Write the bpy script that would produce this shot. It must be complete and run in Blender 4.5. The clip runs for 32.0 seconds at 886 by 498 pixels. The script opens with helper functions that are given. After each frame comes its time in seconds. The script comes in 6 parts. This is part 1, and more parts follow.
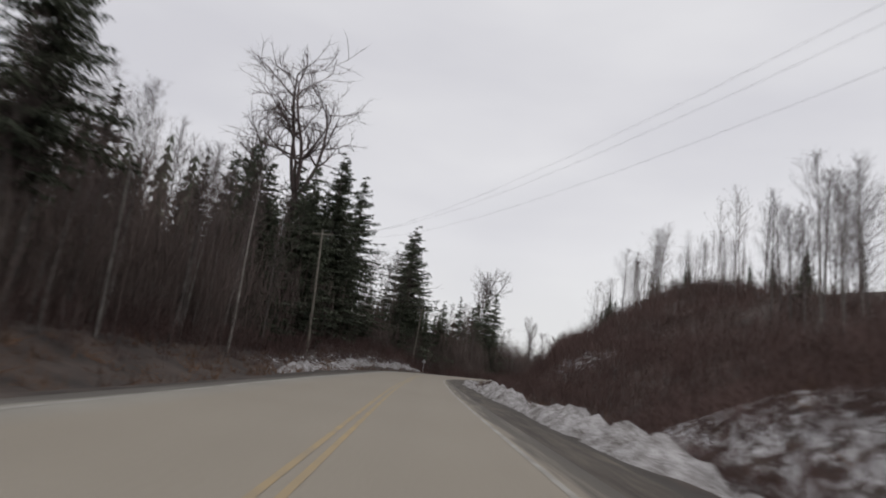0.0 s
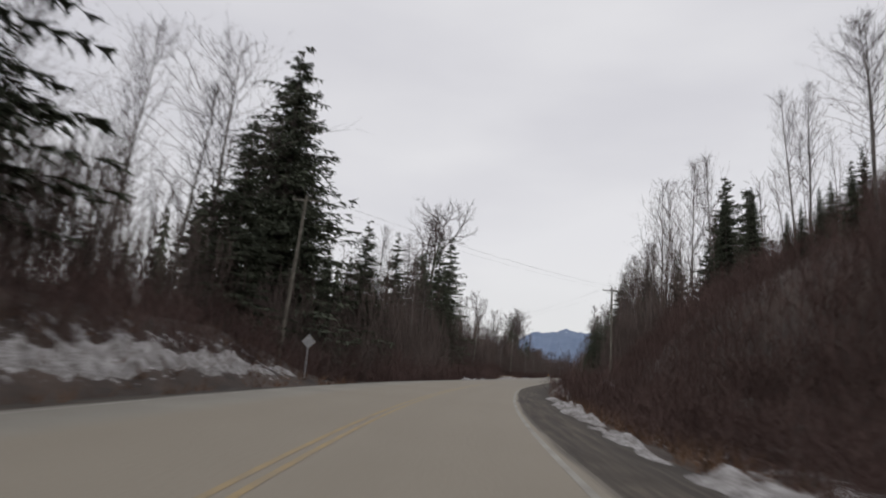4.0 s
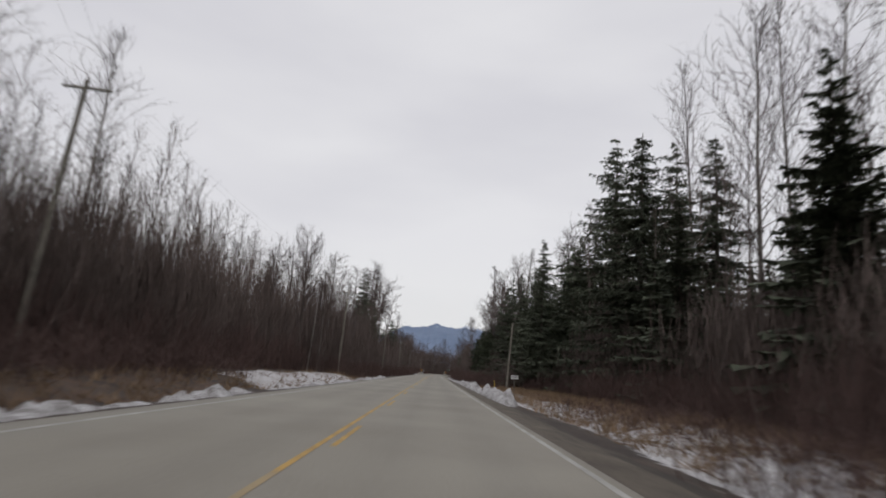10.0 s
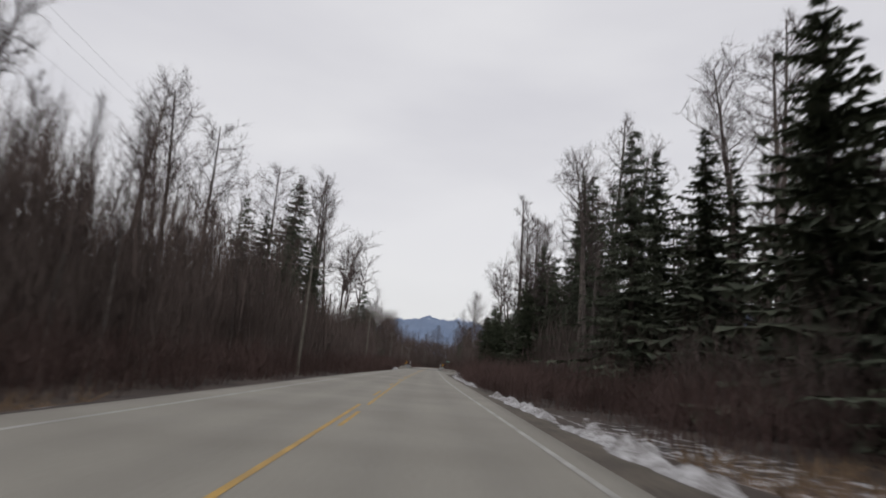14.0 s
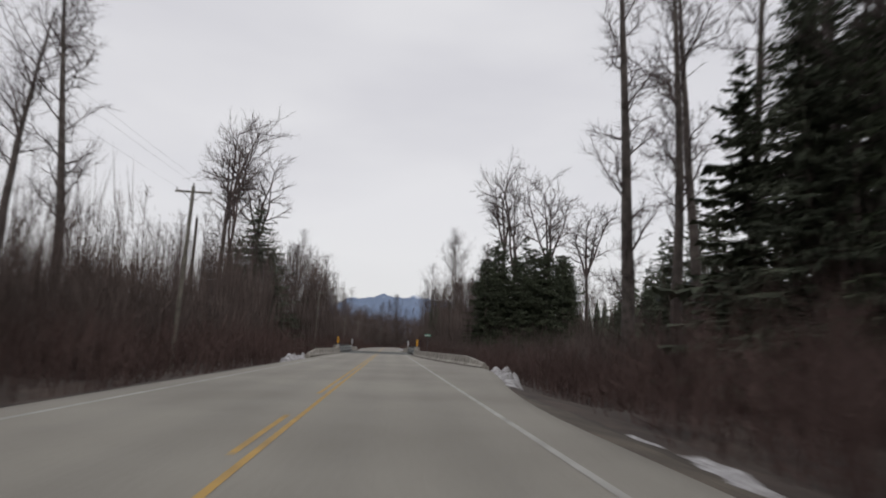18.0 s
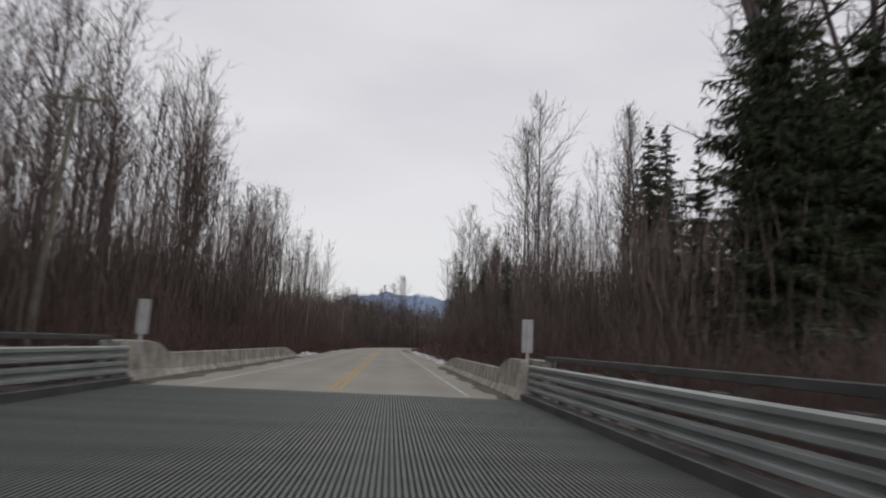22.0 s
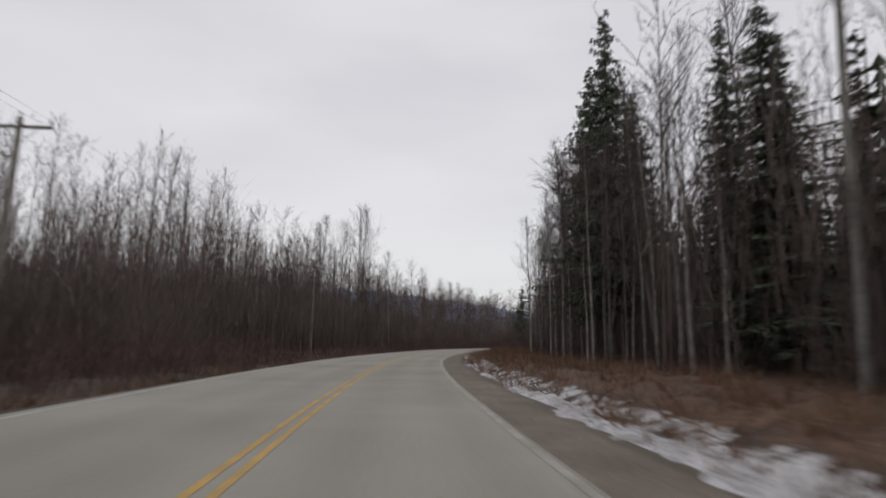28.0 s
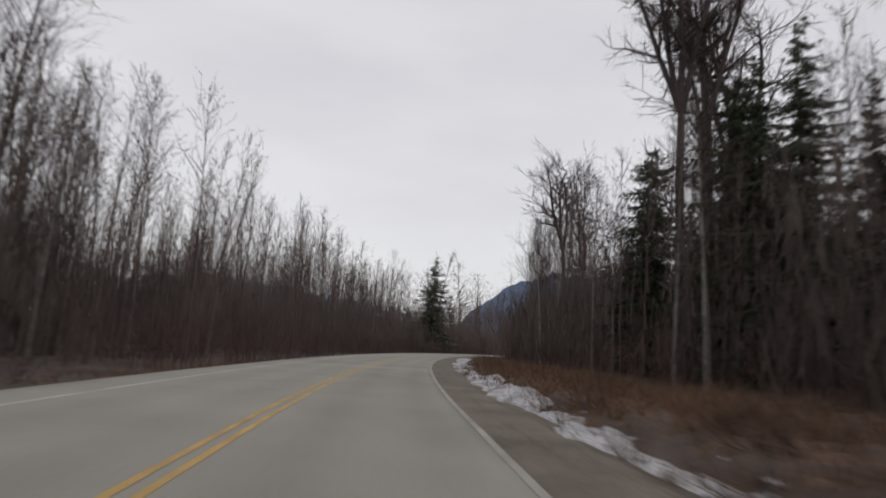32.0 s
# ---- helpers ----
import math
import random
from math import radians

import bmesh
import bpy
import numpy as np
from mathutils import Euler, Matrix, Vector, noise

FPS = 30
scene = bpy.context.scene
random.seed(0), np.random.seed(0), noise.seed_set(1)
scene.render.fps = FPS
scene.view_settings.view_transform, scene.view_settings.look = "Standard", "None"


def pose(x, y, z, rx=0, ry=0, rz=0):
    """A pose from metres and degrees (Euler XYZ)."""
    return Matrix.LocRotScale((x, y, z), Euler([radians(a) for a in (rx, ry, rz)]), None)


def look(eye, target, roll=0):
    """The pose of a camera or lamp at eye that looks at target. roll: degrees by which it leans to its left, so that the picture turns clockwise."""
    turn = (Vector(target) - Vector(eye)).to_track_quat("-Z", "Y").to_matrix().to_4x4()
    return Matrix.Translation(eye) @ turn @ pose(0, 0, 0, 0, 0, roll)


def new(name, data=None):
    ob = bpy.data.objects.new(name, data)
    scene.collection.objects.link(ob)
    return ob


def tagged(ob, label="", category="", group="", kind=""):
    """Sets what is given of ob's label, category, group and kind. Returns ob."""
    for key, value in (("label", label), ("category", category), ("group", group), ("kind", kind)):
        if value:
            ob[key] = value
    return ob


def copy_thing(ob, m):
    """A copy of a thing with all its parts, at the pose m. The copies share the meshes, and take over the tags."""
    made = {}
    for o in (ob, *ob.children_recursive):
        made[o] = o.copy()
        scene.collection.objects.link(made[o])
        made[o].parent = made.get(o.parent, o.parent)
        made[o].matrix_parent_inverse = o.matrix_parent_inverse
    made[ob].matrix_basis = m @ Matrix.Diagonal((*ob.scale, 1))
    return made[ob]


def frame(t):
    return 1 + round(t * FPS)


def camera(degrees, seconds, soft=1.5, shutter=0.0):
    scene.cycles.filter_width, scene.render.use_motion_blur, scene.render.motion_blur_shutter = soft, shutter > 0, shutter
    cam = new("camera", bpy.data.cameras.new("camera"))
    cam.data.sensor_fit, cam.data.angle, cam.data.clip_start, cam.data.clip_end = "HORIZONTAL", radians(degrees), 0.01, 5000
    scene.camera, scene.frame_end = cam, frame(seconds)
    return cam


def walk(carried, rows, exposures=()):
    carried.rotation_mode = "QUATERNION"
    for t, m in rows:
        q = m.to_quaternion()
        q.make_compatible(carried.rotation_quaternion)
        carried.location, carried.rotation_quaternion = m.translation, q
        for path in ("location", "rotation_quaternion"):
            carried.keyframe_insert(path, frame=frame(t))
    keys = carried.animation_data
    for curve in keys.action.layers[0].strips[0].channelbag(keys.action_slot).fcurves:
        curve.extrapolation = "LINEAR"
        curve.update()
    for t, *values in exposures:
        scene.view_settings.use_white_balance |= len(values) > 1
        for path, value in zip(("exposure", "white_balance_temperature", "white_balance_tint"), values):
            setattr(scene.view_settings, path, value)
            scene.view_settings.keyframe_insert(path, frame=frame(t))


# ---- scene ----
cam = camera(74.0, 32.0, soft=1.9, shutter=0.45)
# seconds, eye, target, roll
PATH = [
    (0, (53.089, 215.149, 1.277), (47.771, 223.382, 3.263), 7.55),
    (0.5, (47.261, 224.105, 1.278), (41.898, 232.319, 3.220), 7.00),
    (1, (41.347, 233.018, 1.282), (35.956, 241.208, 3.247), 6.69),
    (1.5, (35.404, 241.994, 1.284), (29.992, 250.159, 3.294), 6.44),
    (2, (29.385, 251.083, 1.283), (23.986, 259.265, 3.259), 6.30),
    (2.5, (23.403, 260.450, 1.279), (18.180, 268.751, 3.234), 5.99),
    (3, (17.555, 270.150, 1.268), (12.624, 278.624, 3.234), 5.23),
    (3.5, (12.027, 280.164, 1.280), (7.468, 288.852, 3.215), 4.33),
    (4, (6.962, 290.364, 1.268), (2.810, 299.244, 3.246), 4.34),
    (4.5, (2.422, 300.669, 1.271), (-1.305, 309.731, 3.268), 4.23),
    (5, (-1.605, 311.183, 1.280), (-4.884, 320.419, 3.266), 4.58),
    (5.5, (-5.137, 321.861, 1.280), (-8.019, 331.229, 3.266), 4.83),
    (6, (-8.246, 332.652, 1.280), (-10.791, 342.117, 3.266), 5.03),
    (6.5, (-10.993, 343.510, 1.278), (-13.278, 353.032, 3.308), 5.25),
    (7, (-13.522, 354.377, 1.269), (-15.625, 363.945, 3.278), 5.38),
    (7.5, (-15.889, 365.236, 1.279), (-17.924, 374.825, 3.256), 5.11),
    (8, (-18.236, 376.029, 1.285), (-20.285, 385.609, 3.294), 4.96),
    (8.5, (-20.594, 386.800, 1.287), (-22.704, 396.362, 3.316), 4.94),
    (9, (-22.998, 397.555, 1.274), (-25.130, 407.125, 3.244), 4.63),
    (9.5, (-25.444, 408.316, 1.283), (-27.598, 417.875, 3.280), 4.45),
    (10, (-27.880, 419.129, 1.296), (-30.026, 428.677, 3.353), 4.61),
    (10.5, (-30.355, 430.049, 1.303), (-32.487, 439.606, 3.334), 4.96),
    (11, (-32.813, 441.113, 1.289), (-34.938, 450.676, 3.298), 5.31),
    (11.5, (-35.329, 452.268, 1.229), (-37.440, 461.832, 3.247), 4.77),
    (12, (-37.767, 463.458, 1.287), (-39.854, 473.032, 3.282), 4.38),
    (12.5, (-40.245, 474.644, 1.282), (-42.320, 484.217, 3.293), 4.42),
    (13, (-42.674, 485.846, 1.276), (-44.760, 495.409, 3.324), 5.22),
    (13.5, (-45.188, 497.048, 1.262), (-47.273, 506.620, 3.271), 4.87),
    (14, (-47.676, 508.236, 1.280), (-49.684, 517.835, 3.235), 4.46),
    (14.5, (-50.301, 519.385, 1.280), (-52.138, 529.041, 3.116), 3.56),
    (15, (-52.892, 530.547, 1.280), (-54.557, 540.257, 2.996), 2.66),
    (15.5, (-55.570, 541.707, 1.271), (-57.156, 551.439, 2.932), 2.25),
    (16, (-58.090, 552.936, 1.255), (-59.263, 562.734, 2.871), 1.69),
    (16.5, (-60.526, 564.238, 1.251), (-61.701, 574.038, 2.854), 1.90),
    (17, (-62.898, 575.601, 1.256), (-64.081, 585.399, 2.868), 1.55),
    (17.5, (-65.274, 586.986, 1.271), (-66.461, 596.785, 2.874), 1.65),
    (18, (-67.654, 598.373, 1.307), (-68.867, 608.164, 2.941), 2.04),
    (18.5, (-70.050, 609.748, 1.302), (-71.292, 619.540, 2.904), 2.21),
    (19, (-72.469, 621.140, 1.282), (-73.716, 630.933, 2.876), 2.19),
    (19.5, (-74.882, 632.553, 1.294), (-76.160, 642.347, 2.860), 2.81),
    (20, (-77.319, 643.945, 1.305), (-78.619, 653.738, 2.858), 2.06),
    (20.5, (-79.738, 655.280, 1.268), (-81.066, 665.064, 2.849), 2.50),
    (21, (-82.141, 666.478, 1.273), (-83.481, 676.252, 2.906), 2.80),
    (21.5, (-84.512, 677.569, 1.319), (-85.763, 687.355, 2.954), 2.51),
    (22, (-86.871, 688.455, 1.277), (-88.146, 698.240, 2.902), 2.85),
    (22.5, (-89.196, 699.142, 1.358), (-90.435, 708.922, 3.040), 3.04),
    (23, (-91.455, 709.655, 1.280), (-92.558, 719.492, 2.701), 1.76),
    (23.5, (-93.696, 720.021, 1.271), (-94.909, 729.822, 2.841), 1.93),
    (24, (-95.961, 730.306, 1.260), (-97.159, 740.108, 2.839), 2.23),
    (24.5, (-98.248, 740.663, 1.260), (-99.450, 750.467, 2.822), 2.59),
    (25, (-100.573, 751.175, 1.263), (-101.762, 760.987, 2.784), 2.32),
    (25.5, (-102.848, 761.801, 1.271), (-104.035, 771.611, 2.806), 1.91),
    (26, (-105.113, 772.527, 1.280), (-106.262, 782.332, 2.875), 1.90),
    (26.5, (-107.294, 783.334, 1.280), (-108.359, 793.148, 2.875), 1.81),
    (27, (-109.394, 794.189, 1.280), (-110.338, 804.016, 2.875), 1.63),
    (27.5, (-111.314, 805.082, 1.260), (-112.111, 814.932, 2.790), 1.31),
    (28, (-113.027, 815.985, 1.307), (-113.529, 825.847, 2.885), 0.98),
    (28.5, (-114.429, 826.975, 1.284), (-114.666, 836.845, 2.873), 1.20),
    (29, (-115.502, 838.018, 1.287), (-115.435, 847.890, 2.881), 1.64),
    (29.5, (-116.266, 849.122, 1.273), (-115.878, 858.988, 2.858), 2.42),
    (30, (-116.657, 860.283, 1.282), (-116.004, 870.135, 2.868), 2.49),
    (30.5, (-116.811, 871.467, 1.268), (-115.875, 881.296, 2.853), 2.84),
    (31, (-116.554, 882.669, 1.266), (-115.395, 892.466, 2.899), 3.22),
    (31.5, (-116.202, 893.859, 1.284), (-114.874, 903.629, 2.948), 3.50),
    (32, (-115.438, 905.015, 1.288), (-113.892, 914.756, 2.940), 3.88),
]
walk(cam, [(t, look(eye, target, roll)) for t, eye, target, roll in PATH])

# ---- overcast daylight ----
world = bpy.data.worlds.new("overcast")
scene.world = world
world.use_nodes = True
wn, wl = world.node_tree.nodes, world.node_tree.links
wn.clear()
sky = wn.new("ShaderNodeTexSky")
sky.sky_type, sky.sun_disc = "NISHITA", False
sky.sun_elevation, sky.sun_rotation = radians(32), radians(200)
sky_bg = wn.new("ShaderNodeBackground")
sky_bg.inputs["Strength"].default_value = 0.06
wl.new(sky.outputs["Color"], sky_bg.inputs["Color"])
w_co = wn.new("ShaderNodeTexCoord")
w_map = wn.new("ShaderNodeMapping")
w_map.inputs["Scale"].default_value = (1.0, 1.0, 3.2)
wl.new(w_co.outputs["Generated"], w_map.inputs["Vector"])
w_noise = wn.new("ShaderNodeTexNoise")
w_noise.inputs["Scale"].default_value = 1.7
w_noise.inputs["Detail"].default_value = 4.0
w_noise.inputs["Roughness"].default_value = 0.45
wl.new(w_map.outputs["Vector"], w_noise.inputs["Vector"])
w_ramp = wn.new("ShaderNodeValToRGB")
w_ramp.color_ramp.elements[0].position, w_ramp.color_ramp.elements[1].position = 0.34, 0.68
w_ramp.color_ramp.elements[0].color = (0.665, 0.66, 0.705, 1)
w_ramp.color_ramp.elements[1].color = (0.80, 0.795, 0.82, 1)
wl.new(w_noise.outputs["Fac"], w_ramp.inputs["Fac"])
cloud_bg = wn.new("ShaderNodeBackground")
cloud_bg.inputs["Strength"].default_value = 1.0
w_sep, w_hor = wn.new("ShaderNodeSeparateXYZ"), wn.new("ShaderNodeMapRange")
wl.new(w_co.outputs["Generated"], w_sep.inputs[0])
w_hor.inputs["From Min"].default_value, w_hor.inputs["From Max"].default_value = 0.0, 0.22
w_hor.inputs["To Min"].default_value, w_hor.inputs["To Max"].default_value = 0.75, 0.0
wl.new(w_sep.outputs["Z"], w_hor.inputs["Value"])
w_pale = wn.new("ShaderNodeMix")
w_pale.data_type = "RGBA"
w_pale.inputs[7].default_value = (0.84, 0.84, 0.825, 1)
wl.new(w_hor.outputs["Result"], w_pale.inputs[0])
wl.new(w_ramp.outputs["Color"], w_pale.inputs[6])
wl.new(w_pale.outputs[2], cloud_bg.inputs["Color"])
w_mix = wn.new("ShaderNodeMixShader")
w_mix.inputs["Fac"].default_value = 0.94
wl.new(sky_bg.outputs[0], w_mix.inputs[1])
wl.new(cloud_bg.outputs[0], w_mix.inputs[2])
w_out = wn.new("ShaderNodeOutputWorld")
wl.new(w_mix.outputs[0], w_out.inputs["Surface"])

sun = new("sun", bpy.data.lights.new("sun", "SUN"))
sun.data.energy, sun.data.angle, sun.data.color = 0.6, radians(35), (1.0, 0.97, 0.93)
sun.matrix_world = look((0, 0, 60), (-18, 60, 0))

# ---- materials ----


def material(name, low, high, size=1.0, rough=0.85, bump=0.3, metal=0.0, fine=6.0, rnd=0.0, grain=0.25):
    """Two scales of noise between two colours; rnd: change of brightness from piece to piece."""
    m = bpy.data.materials.new(name)
    m.use_nodes = True
    nt = m.node_tree
    n, l = nt.nodes, nt.links
    b = n["Principled BSDF"]
    b.inputs["Roughness"].default_value, b.inputs["Metallic"].default_value = rough, metal
    co = n.new("ShaderNodeTexCoord")
    a1, a2 = n.new("ShaderNodeTexNoise"), n.new("ShaderNodeTexNoise")
    a1.inputs["Scale"].default_value, a1.inputs["Detail"].default_value = 1.0 / size, 5.0
    a2.inputs["Scale"].default_value, a2.inputs["Detail"].default_value = fine / size, 6.0
    l.new(co.outputs["Object"], a1.inputs["Vector"])
    l.new(co.outputs["Object"], a2.inputs["Vector"])
    mx = n.new("ShaderNodeMix")
    mx.inputs[0].default_value = grain
    l.new(a1.outputs["Fac"], mx.inputs[2])
    l.new(a2.outputs["Fac"], mx.inputs[3])
    r = n.new("ShaderNodeValToRGB")
    r.color_ramp.elements[0].position, r.color_ramp.elements[1].position = 0.36, 0.64
    r.color_ramp.elements[0].color, r.color_ramp.elements[1].color = (*low, 1), (*high, 1)
    l.new(mx.outputs[0], r.inputs["Fac"])
    out = r.outputs["Color"]
    if rnd:
        oi, hs, mr = n.new("ShaderNodeObjectInfo"), n.new("ShaderNodeHueSaturation"), n.new("ShaderNodeMapRange")
        mr.inputs["To Min"].default_value, mr.inputs["To Max"].default_value = 1 - rnd, 1 + rnd
        l.new(oi.outputs["Random"], mr.inputs["Value"])
        l.new(mr.outputs["Result"], hs.inputs["Value"])
        l.new(out, hs.inputs["Color"])
        out = hs.outputs["Color"]
    l.new(out, b.inputs["Base Color"])
    if bump:
        bp = n.new("ShaderNodeBump")
        bp.inputs["Strength"].default_value, bp.inputs["Distance"].default_value = bump, 0.02 * size
        l.new(a2.outputs["Fac"], bp.inputs["Height"])
        l.new(bp.outputs["Normal"], b.inputs["Normal"])
    return m


def island_tint(m, amount):
    """Brightness that varies from island to island of a joined mesh."""
    n, l = m.node_tree.nodes, m.node_tree.links
    b = n["Principled BSDF"]
    src = b.inputs["Base Color"].links[0].from_socket
    g, hs, mr = n.new("ShaderNodeNewGeometry"), n.new("ShaderNodeHueSaturation"), n.new("ShaderNodeMapRange")
    mr.inputs["To Min"].default_value, mr.inputs["To Max"].default_value = 1 - amount, 1 + amount
    l.new(g.outputs["Random Per Island"], mr.inputs["Value"])
    l.new(mr.outputs["Result"], hs.inputs["Value"])
    l.new(src, hs.inputs["Color"])
    l.new(hs.outputs["Color"], b.inputs["Base Color"])
    return m


SNOW = material("old_snow", (0.13, 0.115, 0.105), (0.60, 0.595, 0.61), 0.5, 0.8, 0.8, fine=8.0, grain=0.5)
SNOW_DIRTY = material("dirty_snow", (0.085, 0.072, 0.063), (0.47, 0.455, 0.455), 0.45, 0.85, 0.9, fine=7.0, grain=0.5)
BARK_DARK = material("spruce_bark", (0.065, 0.054, 0.047), (0.135, 0.115, 0.10), 0.4, 0.95, 0.6, rnd=0.2)
BARK_GREY = material("aspen_bark", (0.07, 0.061, 0.056), (0.19, 0.168, 0.153), 0.5, 0.9, 0.5, rnd=0.3)
BARK_COTTON = material("cottonwood_bark", (0.055, 0.045, 0.041), (0.13, 0.11, 0.098), 0.5, 0.95, 0.7, rnd=0.2)
BARK_PALE = material("birch_bark", (0.13, 0.12, 0.108), (0.30, 0.28, 0.255), 0.5, 0.9, 0.4, rnd=0.25)
TWIG = material("bare_twigs", (0.077, 0.061, 0.059), (0.14, 0.113, 0.109), 2.0, 0.9, 0.0, rnd=0.2)
NEEDLE = island_tint(material("spruce_needles", (0.07, 0.079, 0.06), (0.112, 0.124, 0.09), 1.5, 1.0, 0.0, rnd=0.2), 0.3)
CEDAR = island_tint(material("cedar_sprays", (0.045, 0.053, 0.037), (0.075, 0.085, 0.055), 1.5, 1.0, 0.0, rnd=0.2), 0.35)
BRUSH = island_tint(material("brush_stems", (0.075, 0.051, 0.047), (0.132, 0.09, 0.082), 6.0, 1.0, 0.0), 0.25)
WOODS = island_tint(material("woods_bark", (0.085, 0.067, 0.061), (0.163, 0.13, 0.118), 5.0, 1.0, 0.0), 0.2)
for m in (NEEDLE, CEDAR, BRUSH, WOODS, TWIG):
    m.node_tree.nodes["Principled BSDF"].inputs["Specular IOR Level"].default_value = 0.06
STRAW = island_tint(material("dead_grass", (0.088, 0.05, 0.033), (0.185, 0.106, 0.061), 4.0, 0.9, 0.0), 0.35)
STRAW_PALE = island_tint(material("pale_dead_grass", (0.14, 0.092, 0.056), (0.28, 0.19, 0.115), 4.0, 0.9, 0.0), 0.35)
CONCRETE = material("weathered_concrete", (0.17, 0.156, 0.132), (0.43, 0.405, 0.36), 0.55, 0.9, 0.5, fine=7.0, grain=0.35)


def weathered(m, dark):
    """Stains that run down a wall."""
    n, l = m.node_tree.nodes, m.node_tree.links
    b = n["Principled BSDF"]
    src = b.inputs["Base Color"].links[0].from_socket
    co, mp, nz, mr, mx = (n.new("ShaderNode" + k) for k in ("TexCoord", "Mapping", "TexNoise", "MapRange", "Mix"))
    mp.inputs["Scale"].default_value = (2.2, 2.2, 0.35)
    nz.inputs["Scale"].default_value, nz.inputs["Detail"].default_value, nz.inputs["Roughness"].default_value = 1.0, 7.0, 0.65
    l.new(co.outputs["Object"], mp.inputs["Vector"])
    l.new(mp.outputs["Vector"], nz.inputs["Vector"])
    mr.inputs["From Min"].default_value, mr.inputs["From Max"].default_value, mr.inputs["To Max"].default_value = 0.5, 0.72, 0.8
    l.new(nz.outputs["Fac"], mr.inputs["Value"])
    mx.data_type = "RGBA"
    l.new(mr.outputs["Result"], mx.inputs[0])
    l.new(src, mx.inputs[6])
    mx.inputs[7].default_value = (*dark, 1)
    l.new(mx.outputs[2], b.inputs["Base Color"])


weathered(CONCRETE, (0.12, 0.105, 0.088))
STEEL = material("galvanised_steel", (0.24, 0.252, 0.244), (0.37, 0.384, 0.373), 0.6, 0.55, 0.1, metal=0.25)
DARKSTEEL = material("dull_steel", (0.07, 0.068, 0.066), (0.13, 0.128, 0.125), 0.5, 0.6, 0.2, metal=0.4)
GRATING = material("grating_steel", (0.08, 0.086, 0.08), (0.14, 0.148, 0.138), 0.8, 0.6, 0.2, metal=0.3)
POLEWOOD = material("weathered_pole_wood", (0.115, 0.105, 0.087), (0.225, 0.205, 0.172), 0.6, 0.9, 0.5, rnd=0.15)
CERAMIC = material("insulator_ceramic", (0.10, 0.08, 0.075), (0.16, 0.13, 0.12), 0.1, 0.35, 0.0)
WIRE = material("cable_metal", (0.17, 0.17, 0.175), (0.27, 0.27, 0.28), 1.0, 0.6, 0.0, metal=0.3)
YELLOW = material("worn_yellow_paint", (0.33, 0.22, 0.085), (0.52, 0.32, 0.08), 0.7, 0.8, 0.1)
WHITE = material("worn_white_paint", (0.29, 0.28, 0.26), (0.46, 0.45, 0.43), 0.9, 0.8, 0.1)
YELLOW_DUSTY = material("dusty_yellow_paint", (0.29, 0.235, 0.16), (0.39, 0.285, 0.145), 0.8, 0.8, 0.1)
WHITE_DUSTY = material("dusty_white_paint", (0.24, 0.225, 0.195), (0.37, 0.355, 0.32), 0.9, 0.8, 0.1)
AMBER = material("amber_sheeting", (0.80, 0.36, 0.01), (0.9, 0.45, 0.03), 0.3, 0.5, 0.0)
BLACK = material("black_sheeting", (0.015, 0.014, 0.013), (0.03, 0.028, 0.026), 0.3, 0.5, 0.0)
SIGNGREEN = material("green_sheeting", (0.0, 0.13, 0.075), (0.01, 0.18, 0.1), 0.3, 0.5, 0.0)
SIGNWHITE = material("white_sheeting", (0.58, 0.58, 0.58), (0.7, 0.7, 0.7), 0.3, 0.5, 0.0)
ALU = material("aluminium_back", (0.36, 0.36, 0.37), (0.5, 0.5, 0.51), 0.3, 0.5, 0.0, metal=0.4)
SIGNYELLOW = material("marker_yellow", (0.62, 0.42, 0.03), (0.75, 0.52, 0.06), 0.3, 0.5, 0.0)
ROCK = material("bank_rock", (0.045, 0.042, 0.038), (0.15, 0.14, 0.125), 0.7, 0.95, 0.9)
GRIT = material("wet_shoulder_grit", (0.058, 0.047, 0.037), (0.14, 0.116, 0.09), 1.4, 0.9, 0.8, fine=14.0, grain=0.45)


GRIT_DRY = material("dry_shoulder_grit", (0.095, 0.077, 0.06), (0.195, 0.162, 0.128), 1.4, 0.9, 0.8, fine=14.0, grain=0.45)


